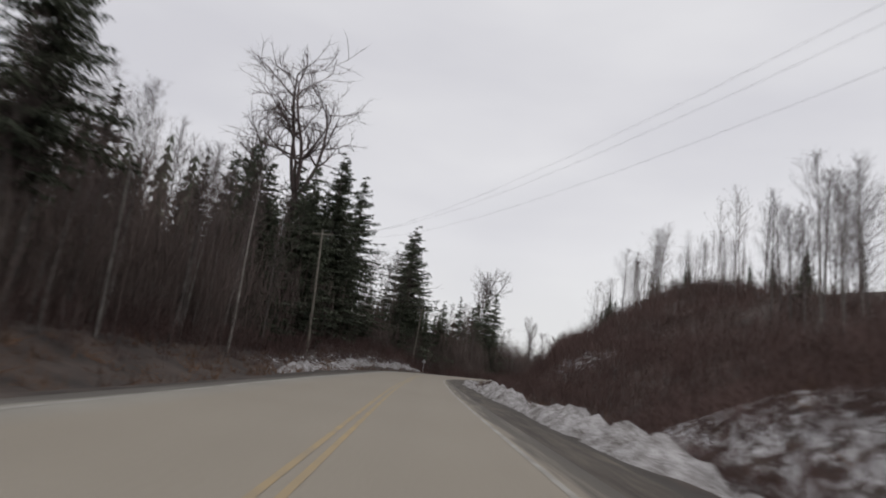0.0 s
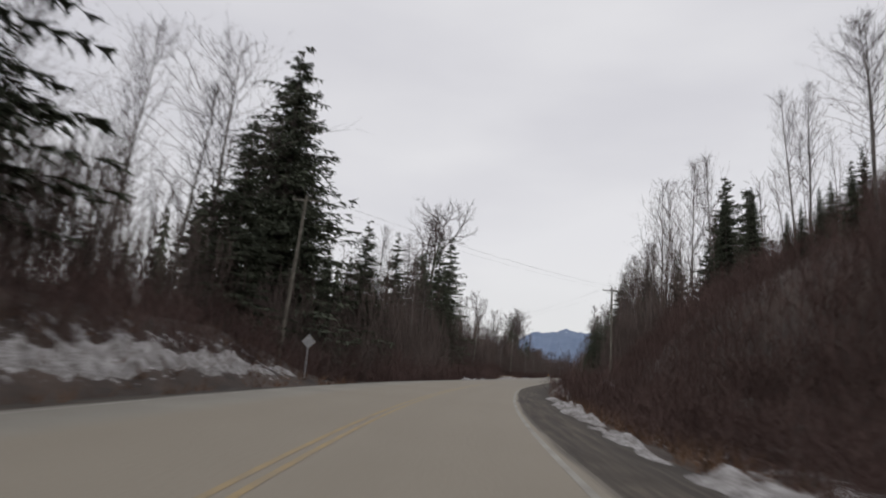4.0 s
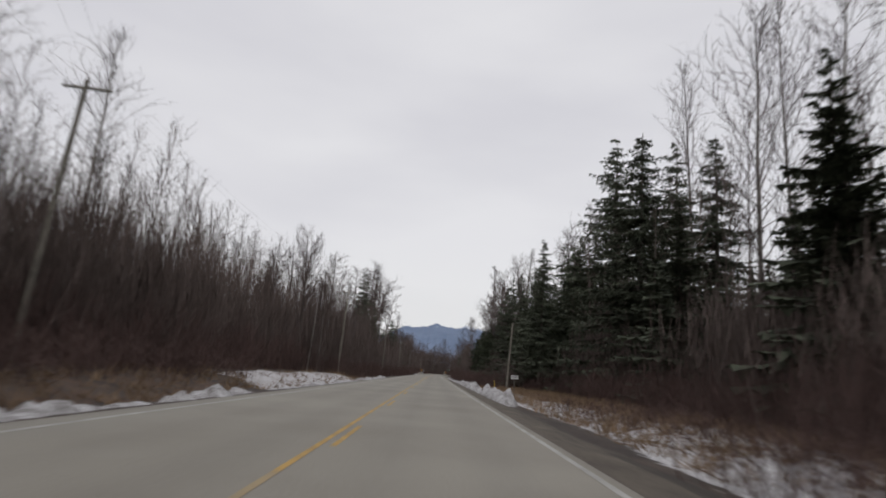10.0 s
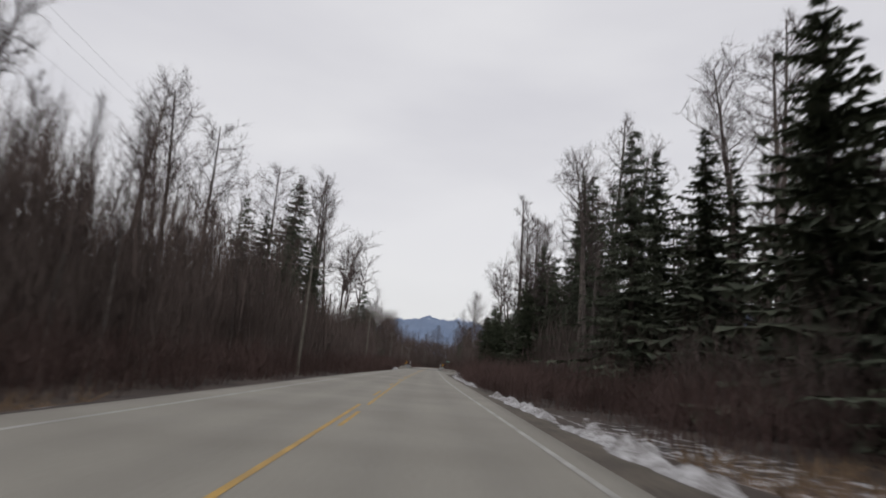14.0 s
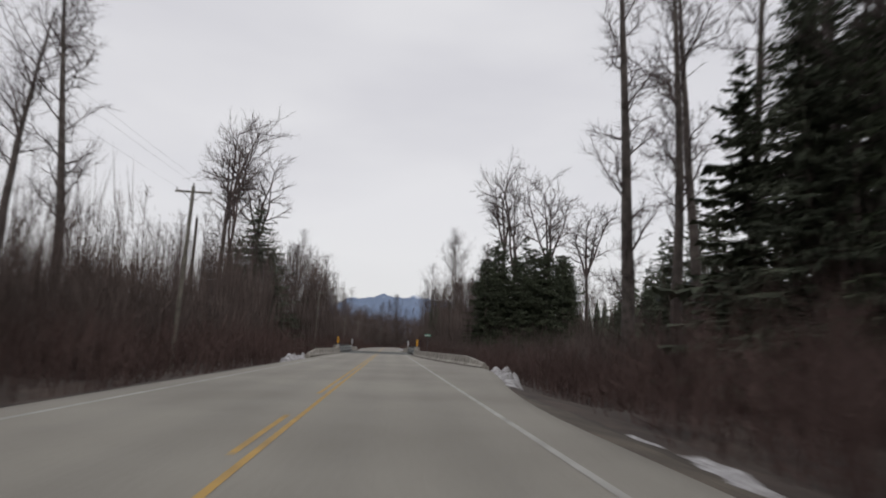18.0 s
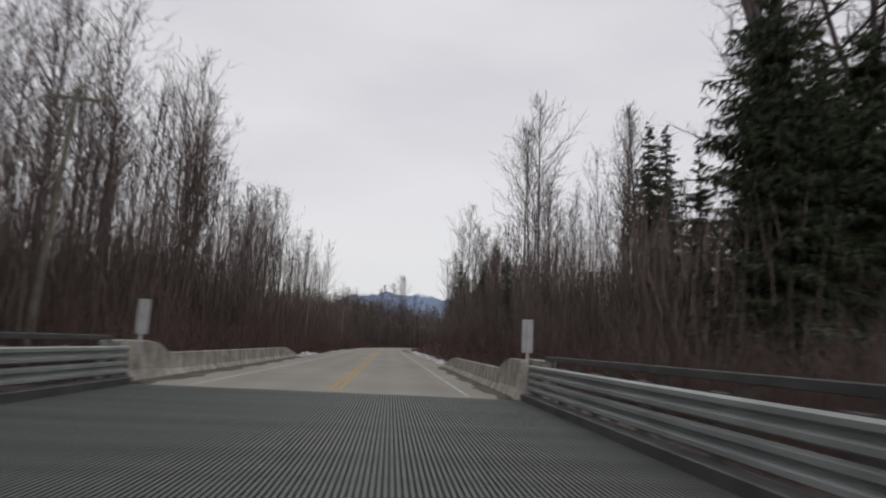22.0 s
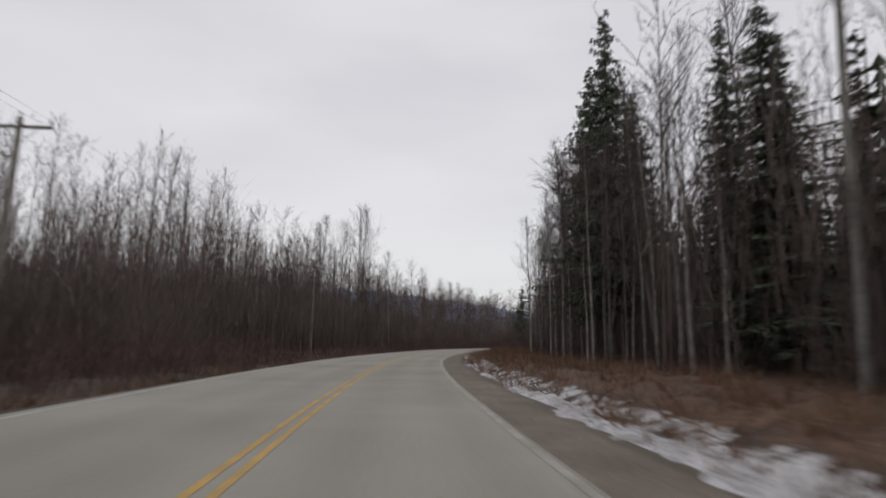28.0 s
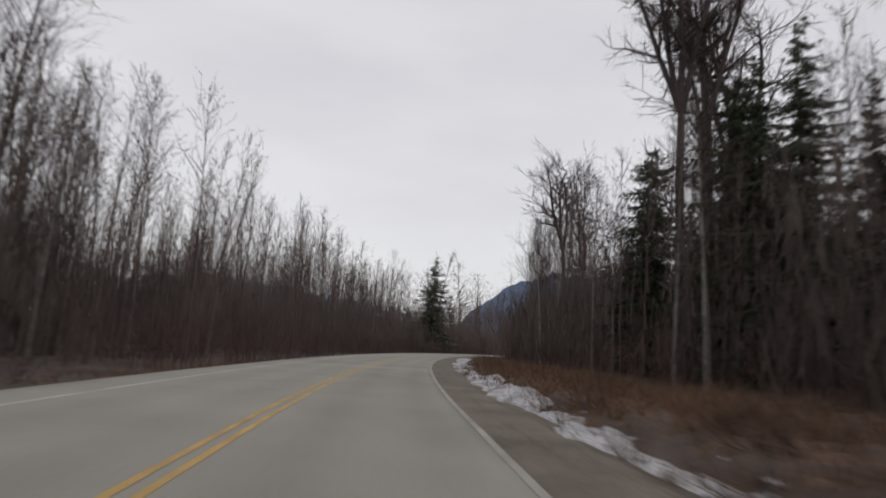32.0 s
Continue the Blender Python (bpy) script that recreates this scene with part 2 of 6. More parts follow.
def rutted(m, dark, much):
    """Long muddy streaks along the road plus painted edge shade, by the strip's attributes."""
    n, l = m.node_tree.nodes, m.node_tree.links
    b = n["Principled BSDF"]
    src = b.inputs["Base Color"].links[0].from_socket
    along, across, mud_and_shade = n.new("ShaderNodeAttribute"), n.new("ShaderNodeAttribute"), n.new("ShaderNodeAttribute")
    along.attribute_name, across.attribute_name, mud_and_shade.attribute_name = "along", "across", "mud_and_shade"
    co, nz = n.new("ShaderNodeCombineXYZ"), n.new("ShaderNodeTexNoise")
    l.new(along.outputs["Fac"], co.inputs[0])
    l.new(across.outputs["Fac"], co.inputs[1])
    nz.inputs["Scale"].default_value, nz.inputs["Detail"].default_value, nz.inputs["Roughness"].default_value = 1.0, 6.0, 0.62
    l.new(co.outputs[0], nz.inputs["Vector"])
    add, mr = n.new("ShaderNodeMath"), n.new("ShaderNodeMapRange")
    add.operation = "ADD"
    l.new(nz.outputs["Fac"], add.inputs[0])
    l.new(mud_and_shade.outputs["Fac"], add.inputs[1])
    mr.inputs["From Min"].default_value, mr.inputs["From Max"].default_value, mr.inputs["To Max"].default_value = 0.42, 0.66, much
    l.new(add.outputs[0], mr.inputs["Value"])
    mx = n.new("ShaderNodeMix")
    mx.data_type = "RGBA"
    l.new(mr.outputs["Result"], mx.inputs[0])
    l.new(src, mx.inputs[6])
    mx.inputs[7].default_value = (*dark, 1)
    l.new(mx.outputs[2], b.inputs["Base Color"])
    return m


def rut_attributes(me, along, across, mud_and_shade):
    """Stations and distances, stretched along the road, and each vertex's share of mud and edge shade."""
    for name, val in (("along", along * 0.16), ("across", across * 3.2), ("mud_and_shade", mud_and_shade)):
        at = me.attributes.new(name, "FLOAT", "POINT")
        at.data.foreach_set("value", np.asarray(val, np.float32).ravel())


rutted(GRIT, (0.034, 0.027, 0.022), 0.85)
rutted(GRIT_DRY, (0.07, 0.054, 0.04), 0.75)


def asphalt():
    """Pale, salt-bleached asphalt: broad stains, fine stone, darker wheel tracks by the distance from the centre line."""
    m = material("bleached_asphalt", (0.236, 0.221, 0.19), (0.31, 0.293, 0.253), 5.0, 0.85, 0.35, fine=60.0, grain=0.3)
    n, l = m.node_tree.nodes, m.node_tree.links
    b = n["Principled BSDF"]
    src = b.inputs["Base Color"].links[0].from_socket
    at = n.new("ShaderNodeAttribute")
    at.attribute_name = "track"
    nz = n.new("ShaderNodeTexNoise")
    nz.inputs["Scale"].default_value = 0.35
    co = n.new("ShaderNodeTexCoord")
    l.new(co.outputs["Object"], nz.inputs["Vector"])
    mul = n.new("ShaderNodeMath")
    mul.operation = "MULTIPLY"
    l.new(at.outputs["Fac"], mul.inputs[0])
    l.new(nz.outputs["Fac"], mul.inputs[1])
    mx = n.new("ShaderNodeMix")
    mx.data_type, mx.blend_type = "RGBA", "MULTIPLY"
    l.new(mul.outputs[0], mx.inputs[0])
    l.new(src, mx.inputs[6])
    mx.inputs[7].default_value = (0.76, 0.76, 0.775, 1)
    du, d2 = n.new("ShaderNodeAttribute"), n.new("ShaderNodeMix")
    du.attribute_name = "dust"
    d2.data_type = "RGBA"
    l.new(du.outputs["Fac"], d2.inputs[0])
    l.new(mx.outputs[2], d2.inputs[6])
    d2.inputs[7].default_value = (0.285, 0.248, 0.195, 1)
    l.new(d2.outputs[2], b.inputs["Base Color"])
    return m


ASPHALT = rutted(asphalt(), (0.075, 0.066, 0.056), 0.85)


def litter():
    """Forest floor: brown leaf litter, dead grass and patchy snow, by the sheet's attributes."""
    m = material("forest_floor", (0.03, 0.023, 0.02), (0.085, 0.062, 0.05), 2.5, 0.95, 0.8, fine=9.0)
    n, l = m.node_tree.nodes, m.node_tree.links
    b = n["Principled BSDF"]
    out = b.inputs["Base Color"].links[0].from_socket
    co = n.new("ShaderNodeTexCoord")
    for name, low, high, size, c1, c2 in (("grass", 0.38, 0.62, 1.1, (0.06, 0.036, 0.026), (0.15, 0.084, 0.05)),
                                          ("snow", 0.46, 0.54, 0.75, (0.33, 0.315, 0.31), (0.62, 0.61, 0.625))):
        at, nz, fz = n.new("ShaderNodeAttribute"), n.new("ShaderNodeTexNoise"), n.new("ShaderNodeTexNoise")
        at.attribute_name = name
        nz.inputs["Scale"].default_value, nz.inputs["Detail"].default_value, nz.inputs["Roughness"].default_value = 1 / size, 7.0, 0.65
        fz.inputs["Scale"].default_value, fz.inputs["Detail"].default_value = 6.0, 6.0
        l.new(co.outputs["Object"], nz.inputs["Vector"])
        l.new(co.outputs["Object"], fz.inputs["Vector"])
        add = n.new("ShaderNodeMath")
        add.operation = "ADD"
        l.new(at.outputs["Fac"], add.inputs[0])
        l.new(nz.outputs["Fac"], add.inputs[1])
        mr = n.new("ShaderNodeMapRange")
        mr.inputs["From Min"].default_value, mr.inputs["From Max"].default_value = 0.5 + low, 0.5 + high
        l.new(add.outputs[0], mr.inputs["Value"])
        rp = n.new("ShaderNodeValToRGB")
        rp.color_ramp.elements[0].position, rp.color_ramp.elements[1].position = 0.35, 0.65
        rp.color_ramp.elements[0].color, rp.color_ramp.elements[1].color = (*c1, 1), (*c2, 1)
        l.new(fz.outputs["Fac"], rp.inputs["Fac"])
        mx = n.new("ShaderNodeMix")
        mx.data_type = "RGBA"
        l.new(mr.outputs["Result"], mx.inputs[0])
        l.new(out, mx.inputs[6])
        l.new(rp.outputs["Color"], mx.inputs[7])
        out = mx.outputs[2]
    l.new(out, b.inputs["Base Color"])
    return m


LITTER = litter()


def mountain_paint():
    """Distant wooded slopes with the blue of haze painted into their colour, with snow streaks high up."""
    m = material("haze_blue_slopes", (0.135, 0.182, 0.275), (0.175, 0.228, 0.33), 160.0, 1.0, 0.0, fine=5.0)
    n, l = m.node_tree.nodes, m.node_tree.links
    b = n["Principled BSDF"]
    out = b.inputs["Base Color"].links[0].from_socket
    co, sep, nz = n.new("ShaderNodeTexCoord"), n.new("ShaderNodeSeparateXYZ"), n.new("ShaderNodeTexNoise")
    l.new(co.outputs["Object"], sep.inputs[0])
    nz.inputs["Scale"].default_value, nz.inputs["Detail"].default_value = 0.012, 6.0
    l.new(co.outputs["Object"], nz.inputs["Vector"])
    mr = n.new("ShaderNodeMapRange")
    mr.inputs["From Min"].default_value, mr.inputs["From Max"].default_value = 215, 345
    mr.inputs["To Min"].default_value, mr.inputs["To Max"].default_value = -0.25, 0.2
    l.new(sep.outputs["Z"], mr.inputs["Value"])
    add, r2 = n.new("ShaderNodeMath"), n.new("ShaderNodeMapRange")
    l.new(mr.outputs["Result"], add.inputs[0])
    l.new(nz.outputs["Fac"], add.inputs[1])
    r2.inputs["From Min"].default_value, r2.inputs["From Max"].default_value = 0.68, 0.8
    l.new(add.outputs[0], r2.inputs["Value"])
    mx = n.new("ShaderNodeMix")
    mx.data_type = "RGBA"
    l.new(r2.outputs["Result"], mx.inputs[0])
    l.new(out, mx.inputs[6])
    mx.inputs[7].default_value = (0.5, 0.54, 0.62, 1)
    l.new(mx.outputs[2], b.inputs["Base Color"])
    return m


MOUNTAIN = mountain_paint()
# the blue of far haze is mixed into this slope's base colour too
WOODED = material("haze_blue_wooded_slope", (0.06, 0.088, 0.15), (0.09, 0.125, 0.2), 90.0, 1.0, 0.0, fine=7.0, grain=0.4)

# ---- the road's line ----
CENTRE = [
    (85.1, 164.4),
    (65.8, 193.6),
    (52.1, 214.5),
    (28.4, 250.6),
    (5.25, 289.5),
    (-9.9, 332.2),
    (-19.9, 375.6),
    (-29.5, 418.8),
    (-39.4, 463.1),
    (-49.3, 507.9),
    (-59.5, 552.7),
    (-69.25, 598.07),
    (-78.8, 643.58),
    (-88.2, 688.0),
    (-97.2, 730.1),
    (-106.4, 772.3),
    (-114.6, 815.8),
    (-118.6, 860.3),
    (-117.3, 905.1),
    (-114.4, 935.0),
    (-109.4, 964.5),
    (-102.3, 993.7),
    (-93.2, 1022.3),
    (-82.1, 1050.1),
    (-69.0, 1077.1),
    (-46.2, 1121.6),
    (-14.2, 1183.9),
    (31.4, 1272.8),
]


def spline(points, steps=24):
    p = np.array(points, float)
    p = np.vstack([2 * p[0] - p[1], p, 2 * p[-1] - p[-2]])
    out = []
    for a, b, c, d in zip(p, p[1:], p[2:], p[3:]):
        for u in np.linspace(0, 1, steps, endpoint=False):
            out.append(0.5 * (2 * b + (c - a) * u + (2 * a - 5 * b + 4 * c - d) * u * u + (3 * b - a - 3 * c + d) * u ** 3))
    return np.array(out + [p[-2]])


LINE = spline(CENTRE)
RUN = np.r_[0, np.cumsum(np.hypot(*np.diff(LINE, axis=0).T))]
RUN -= RUN[48] - 40.0      # the third control point lies at 40 m
STATIONS = np.arange(-18, 1130, 1.0)
AXIS = np.stack([np.interp(STATIONS, RUN, LINE[:, k]) for k in (0, 1)], 1)
AHEAD = np.gradient(AXIS, axis=0)
AHEAD /= np.linalg.norm(AHEAD, axis=1)[:, None]


def site(s, d):
    """World x, y of places s metres along the road and d metres to the right of its centre line (arrays or numbers)."""
    s, d = np.asarray(s, float), np.asarray(d, float)
    x, y = np.interp(s, STATIONS, AXIS[:, 0]), np.interp(s, STATIONS, AXIS[:, 1])
    ax, ay = np.interp(s, STATIONS, AHEAD[:, 0]), np.interp(s, STATIONS, AHEAD[:, 1])
    return x + ay * d, y - ax * d


def heading(s):
    """Degrees by which the road at s is turned to the left of +y."""
    return math.degrees(math.atan2(-np.interp(s, STATIONS, AHEAD[:, 0]), np.interp(s, STATIONS, AHEAD[:, 1])))


def ramp(v, a, b):
    """Smooth step from 0 at a to 1 at b."""
    u = np.clip((np.asarray(v, float) - a) / (b - a), 0, 1)
    return u * u * (3 - 2 * u)


def window(s, a, b, e=12.0):
    return ramp(s, a - e, a + e) * (1 - ramp(s, b - e, b + e))


def lumps(s, d):
    """Uneven ground: sums of waves."""
    return (0.5 * np.sin(s * 0.31 + 1.7 * np.sin(d * 0.21)) + 0.35 * np.sin(d * 0.57 + s * 0.13) + 0.3 * np.sin(s * 0.9 + d * 0.8)
            + 0.2 * np.sin(s * 1.7 - d * 1.3) + 0.15 * np.sin(d * 2.3 + s * 0.4))


def height(s, d):
    s, d = np.broadcast_arrays(np.asarray(s, float), np.asarray(d, float))
    a = np.abs(d)
    flat = 2.0 * (d < 0) * (1 - ramp(s, 150, 185)) * ramp(s, 62, 100)
    z = -0.06 - 0.22 * ramp(a, 4.7, 6.3 + flat) - 0.55 * ramp(a, 6.4 + flat, 9.5 + flat)
    z = z + 0.13 * lumps(s, d) * ramp(a, 6.5, 10)
    left, right = d < 0, d > 0
    z = z + left * window(s, 20, 170, 12) * (0.45 + 0.55 * ramp(s, 96, 138)) * (1.2 * ramp(a, 8.2, 10.2) + 2.4 * ramp(a, 9.6, 14) + 1.6 * ramp(a, 14, 24))
    hill = (5.0 * ramp(a, 12, 21.5) + 8.5 * ramp(a, 16, 44) + 2.5 * ramp(a, 44, 80)) * (0.85 + 0.85 * ramp(s, 70, 185))
    z = z + right * window(s, 56, 216, 20) * hill
    z = z + right * (1 - ramp(s, 56, 72)) * 3.0 * ramp(a, 8.2, 13.5)
    z = z + right * window(s, 206, 250, 8) * 1.9 * ramp(a, 7.6, 13.5)
    z = z + right * window(s, 268, 348, 10) * 0.55 * ramp(a, 7.0, 10.5)
    z = z + right * window(s, 592, 860, 10) * 1.0 * ramp(a, 5.6, 9.0)
    z = z + left * window(s, 258, 350, 8) * 1.0 * ramp(a, 7.2, 12.0)
    creek = window(s, 531, 551, 9) * ramp(a, 5.8, 8.5) * 2.6 + window(s, 528, 554, 1.2) * (1 - ramp(a, 6.0, 9.0)) * 2.2
    z = z - creek - right * window(s, 470, 575, 14) * 1.0 * ramp(a, 8, 14)
    z = z + right * 30 * ramp(s, 545, 680) * ramp(a, 75, 150) + left * 5 * ramp(a, 40, 150)
    return z


# ---- mesh helpers ----


def tri_data(name, v, f):
    v, f = np.asarray(v, np.float32), np.asarray(f, np.int32)
    me = bpy.data.meshes.new(name)
    me.vertices.add(len(v))
    me.vertices.foreach_set("co", v.ravel())
    me.loops.add(f.size)
    me.loops.foreach_set("vertex_index", f.ravel())
    me.polygons.add(len(f))
    me.polygons.foreach_set("loop_start", np.arange(0, f.size, 3, dtype=np.int32))
    me.update(calc_edges=True)
    return me


def mesh_part(name, me, mat, parent=None, label=""):
    if not me.materials:
        me.materials.append(mat)
    ob = new(name, me)
    ob.parent = parent
    return tagged(ob, label)


def part(name, bm, mat, parent=None, label=""):
    me = bpy.data.meshes.new(name)
    bm.to_mesh(me)
    bm.free()
    return mesh_part(name, me, mat, parent, label)


def empty(name, m, **tags):
    ob = new(name)
    ob.matrix_world = m
    return tagged(ob, **tags)


def standing(s, d, z=None, turn=0.0, lean=0.0):
    """A pose on the ground at s, d, facing along the road."""
    x, y = site(s, d)
    return pose(float(x), float(y), float(height(s, d)) if z is None else z, lean, 0, heading(s) + turn)


def box(bm, lo, hi, bevel=0.0):
    m = Matrix.LocRotScale([(a + b) / 2 for a, b in zip(lo, hi)], None, [b - a for a, b in zip(lo, hi)])
    g = bmesh.ops.create_cube(bm, size=1, matrix=m)
    if bevel:
        es = list({e for v in g["verts"] for e in v.link_edges})
        bmesh.ops.bevel(bm, geom=es, offset=bevel, segments=1, affect="EDGES")


def rod(bm, p, q, r0, r1=None, sides=8):
    p, q = Vector(p), Vector(q)
    m = Matrix.Translation((p + q) / 2) @ (q - p).to_track_quat("Z", "Y").to_matrix().to_4x4()
    bmesh.ops.create_cone(bm, cap_ends=True, segments=sides, radius1=r0, radius2=r0 if r1 is None else r1, depth=(q - p).length, matrix=m)


def tubes(segs, sides=3):
    """Tapered tubes from rows of x0 y0 z0 x1 y1 z1 r0 r1, all at once."""
    a = np.asarray(segs, float)
    p, q, r0, r1 = a[:, :3], a[:, 3:6], a[:, 6:7], a[:, 7:8]
    w = q - p
    w /= np.linalg.norm(w, axis=1)[:, None] + 1e-9
    ref = np.where(np.abs(w[:, 2:3]) > 0.9, np.array([[1.0, 0, 0]]), np.array([[0, 0, 1.0]]))
    u = np.cross(w, ref)
    u /= np.linalg.norm(u, axis=1)[:, None]
    t = np.cross(w, u)
    ring = [np.cos(2 * np.pi * k / sides) * u + np.sin(2 * np.pi * k / sides) * t for k in range(sides)]
    v = np.stack([p + r0 * o for o in ring] + [q + r1 * o for o in ring], 1).reshape(-1, 3)
    f = []
    for k in range(sides):
        j = (k + 1) % sides
        f += [(k, j, sides + k), (j, sides + j, sides + k)]
    f = (np.arange(len(a))[:, None, None] * 2 * sides + np.array(f)[None]).reshape(-1, 3)
    return v, f


def spikes(segs):
    """Three-sided twigs that run out to a point, from the same rows."""
    a = np.asarray(segs, float)
    v, _ = tubes(a, 3)
    v = v.reshape(-1, 6, 3)
    v = np.concatenate([v[:, :3], v[:, 3:].mean(1, keepdims=True)], 1).reshape(-1, 3)
    f = (np.arange(len(a))[:, None, None] * 4 + np.array([(0, 1, 3), (1, 2, 3), (2, 0, 3)])[None]).reshape(-1, 3)
    return v, f


def pipe(rows, sides=3):
    """One connected tapered tube through consecutive rows."""
    a = np.asarray(rows, float)
    p = np.vstack([a[:, :3], a[-1:, 3:6]])
    r = np.r_[a[:, 6], a[-1, 7]][:, None]
    w = np.gradient(p, axis=0)
    w /= np.linalg.norm(w, axis=1)[:, None] + 1e-9
    ref = (1.0, 0.13, 0.0) if abs(w[:, 2].mean()) > 0.7 else (0.0, 0.13, 1.0)
    u = np.cross(w, ref)
    u /= np.linalg.norm(u, axis=1)[:, None] + 1e-9
    t = np.cross(w, u)
    v = np.stack([p + r * (np.cos(2 * np.pi * k / sides) * u + np.sin(2 * np.pi * k / sides) * t) for k in range(sides)], 1).reshape(-1, 3)
    f = []
    for i in range(len(a)):
        for k in range(sides):
            j = (k + 1) % sides
            f += [(i * sides + k, i * sides + j, i * sides + sides + k), (i * sides + j, i * sides + sides + j, i * sides + sides + k)]
    return v, np.array(f)


def blades(segs, rg):
    """Fine twigs far from the road, a single sliver each, turned at random."""
    a = np.asarray(segs, float)
    p, q, r = a[:, :3], a[:, 3:6], a[:, 6:7]
    u = np.cross(q - p, rg.normal(0, 1, p.shape))
    u /= np.linalg.norm(u, axis=1)[:, None] + 1e-9
    return np.stack([p - u * r, p + u * r, q], 1).reshape(-1, 3), np.arange(3 * len(a)).reshape(-1, 3)


def joined(pieces):
    vs, fs, n = [], [], 0
    for v, f in pieces:
        vs.append(v)
        fs.append(f + n)
        n += len(v)
    return np.concatenate(vs), np.concatenate(fs)


def scattered(variants, places):
    """Many turned and scaled copies of small meshes as one: places are rows of x, y, z, turn, width, height, variant."""
    out, places = [], np.asarray(places, float)
    for k, (v, f) in enumerate(variants):
        p = places[places[:, 6] == k]
        if not len(p):
            continue
        c, s = np.cos(p[:, 3])[:, None], np.sin(p[:, 3])[:, None]
        x = (v[None, :, 0] * c - v[None, :, 1] * s) * p[:, 4:5] + p[:, 0:1]
        y = (v[None, :, 0] * s + v[None, :, 1] * c) * p[:, 4:5] + p[:, 1:2]
        z = v[None, :, 2] * p[:, 5:6] + p[:, 2:3]
        out.append((np.stack([x, y, z], -1).reshape(-1, 3), (np.arange(len(p))[:, None, None] * len(v) + f[None]).reshape(-1, 3)))
    return joined(out)


# ---- ground, road, shoulders ----
def ground_sheet():
    s = np.r_[-17.9, np.arange(-15, 1125, 2.0), 1128]
    d = np.r_[-190, -150, -120, -95, -75, -60, -50, -42, -36, -31, np.arange(-27, -15, 1.5), np.arange(-15, -4, 0.6), -3, 3, np.arange(4.4, 15.1, 0.6), np.arange(16.5, 28, 1.5), 31, 36, 42, 50, 60, 75, 95, 120, 150, 190]
    ss, dd = np.meshgrid(s, d, indexing="ij")
    x, y = site(ss, dd)
    z = height(ss, dd)
    z = np.where(np.abs(dd) < 4, -0.12, z) - 2.6 * window(ss, 529.5, 553, 1.0) * (np.abs(dd) < 6)
    z[:, [0, -1]], z[[0, -1], :] = -6.1, -6.1      # the sheet runs out into the plain
    n = len(d)
    v = np.stack([x, y, z], -1).reshape(-1, 3)
    i = (np.arange(len(s) - 1)[:, None] * n + np.arange(n - 1)[None]).ravel()
    f = np.concatenate([np.stack([i, i + 1, i + n + 1], 1), np.stack([i, i + n + 1, i + n], 1)])
    far = np.array([(-4500, -4000, -6), (4500, -4000, -6), (4500, 4800, -6), (-4500, 4800, -6)], float)
    k = len(v)
    v, f = np.vstack([v, far]), np.vstack([f, [(k, k + 1, k + 2), (k, k + 2, k + 3)]])
    me = tri_data("ground", v, f)
    a, left, right = np.abs(dd), dd < 0, dd > 0
    snow = (left * ((0.28 + 0.18 * ramp(ss, 74, 94)) * window(ss, 50, 168, 6) * window(a, 8.4, 13.2, 1.2) + 0.5 * window(ss, 205, 245, 6) * window(a, 6.6, 8.4, 0.6)
                    + 0.42 * window(ss, 262, 300, 4) * window(a, 6.4, 8.6, 0.8) + 0.85 * window(ss, 300, 345, 4) * window(a, 7.0, 13.0, 0.8) + 0.45 * window(ss, 349, 374, 4) * window(a, 6.4, 9.5, 0.8)
                    + 0.3 * window(ss, 492, 520, 4) * window(a, 6.2, 8, 0.6) + 0.3 * window(ss, 620, 800, 6) * window(a, 6.2, 7.2, 0.5))
            + right * (0.5 * window(ss, 66, 105, 6) * window(a, 7.2, 12.5, 1.5) + 0.53 * window(ss, 30, 70, 5) * window(a, 7.0, 16, 1.5) + 0.35 * window(ss, 102, 126, 5) * window(a, 16, 27, 2) + 0.2 * window(ss, 128, 172, 6) * window(a, 9, 22, 3) + 0.12 * window(ss, 70, 128, 6) * window(a, 9, 22, 3) + 0.46 * window(ss, 106, 140, 4) * window(a, 6.8, 13, 1) + 0.36 * window(ss, 140, 165, 4) * window(a, 6.8, 12, 1)
                       + 0.47 * window(ss, 172, 218, 5) * window(a, 7.4, 14.5, 1.0) + 0.53 * window(ss, 218, 250, 4) * window(a, 7.0, 15.5, 1.0)
                       + 0.44 * window(ss, 250, 279, 3) * window(a, 6.6, 14, 1.0) + 0.54 * window(ss, 269, 304, 4) * window(a, 7.2, 15, 1.0) + 0.54 * window(ss, 300, 352, 4) * window(a, 7.2, 11, 1.0)
                       + 0.46 * window(ss, 352, 385, 5) * window(a, 7.2, 14, 1.0) + 0.35 * window(ss, 385, 420, 5) * window(a, 7.2, 11, 1.0) + 0.5 * window(ss, 505, 550, 4) * window(a, 32, 46, 4)
                       + 0.42 * window(ss, 580, 660, 5) * window(a, 5.0, 7.6, 0.8) + 0.54 * window(ss, 655, 715, 6) * window(a, 4.7, 7.3, 0.8) + 0.56 * window(ss, 715, 762, 6) * window(a, 4.7, 7.4, 0.9) + 0.34 * window(ss, 762, 800, 6) * window(a, 5.2, 7.8, 0.8)))
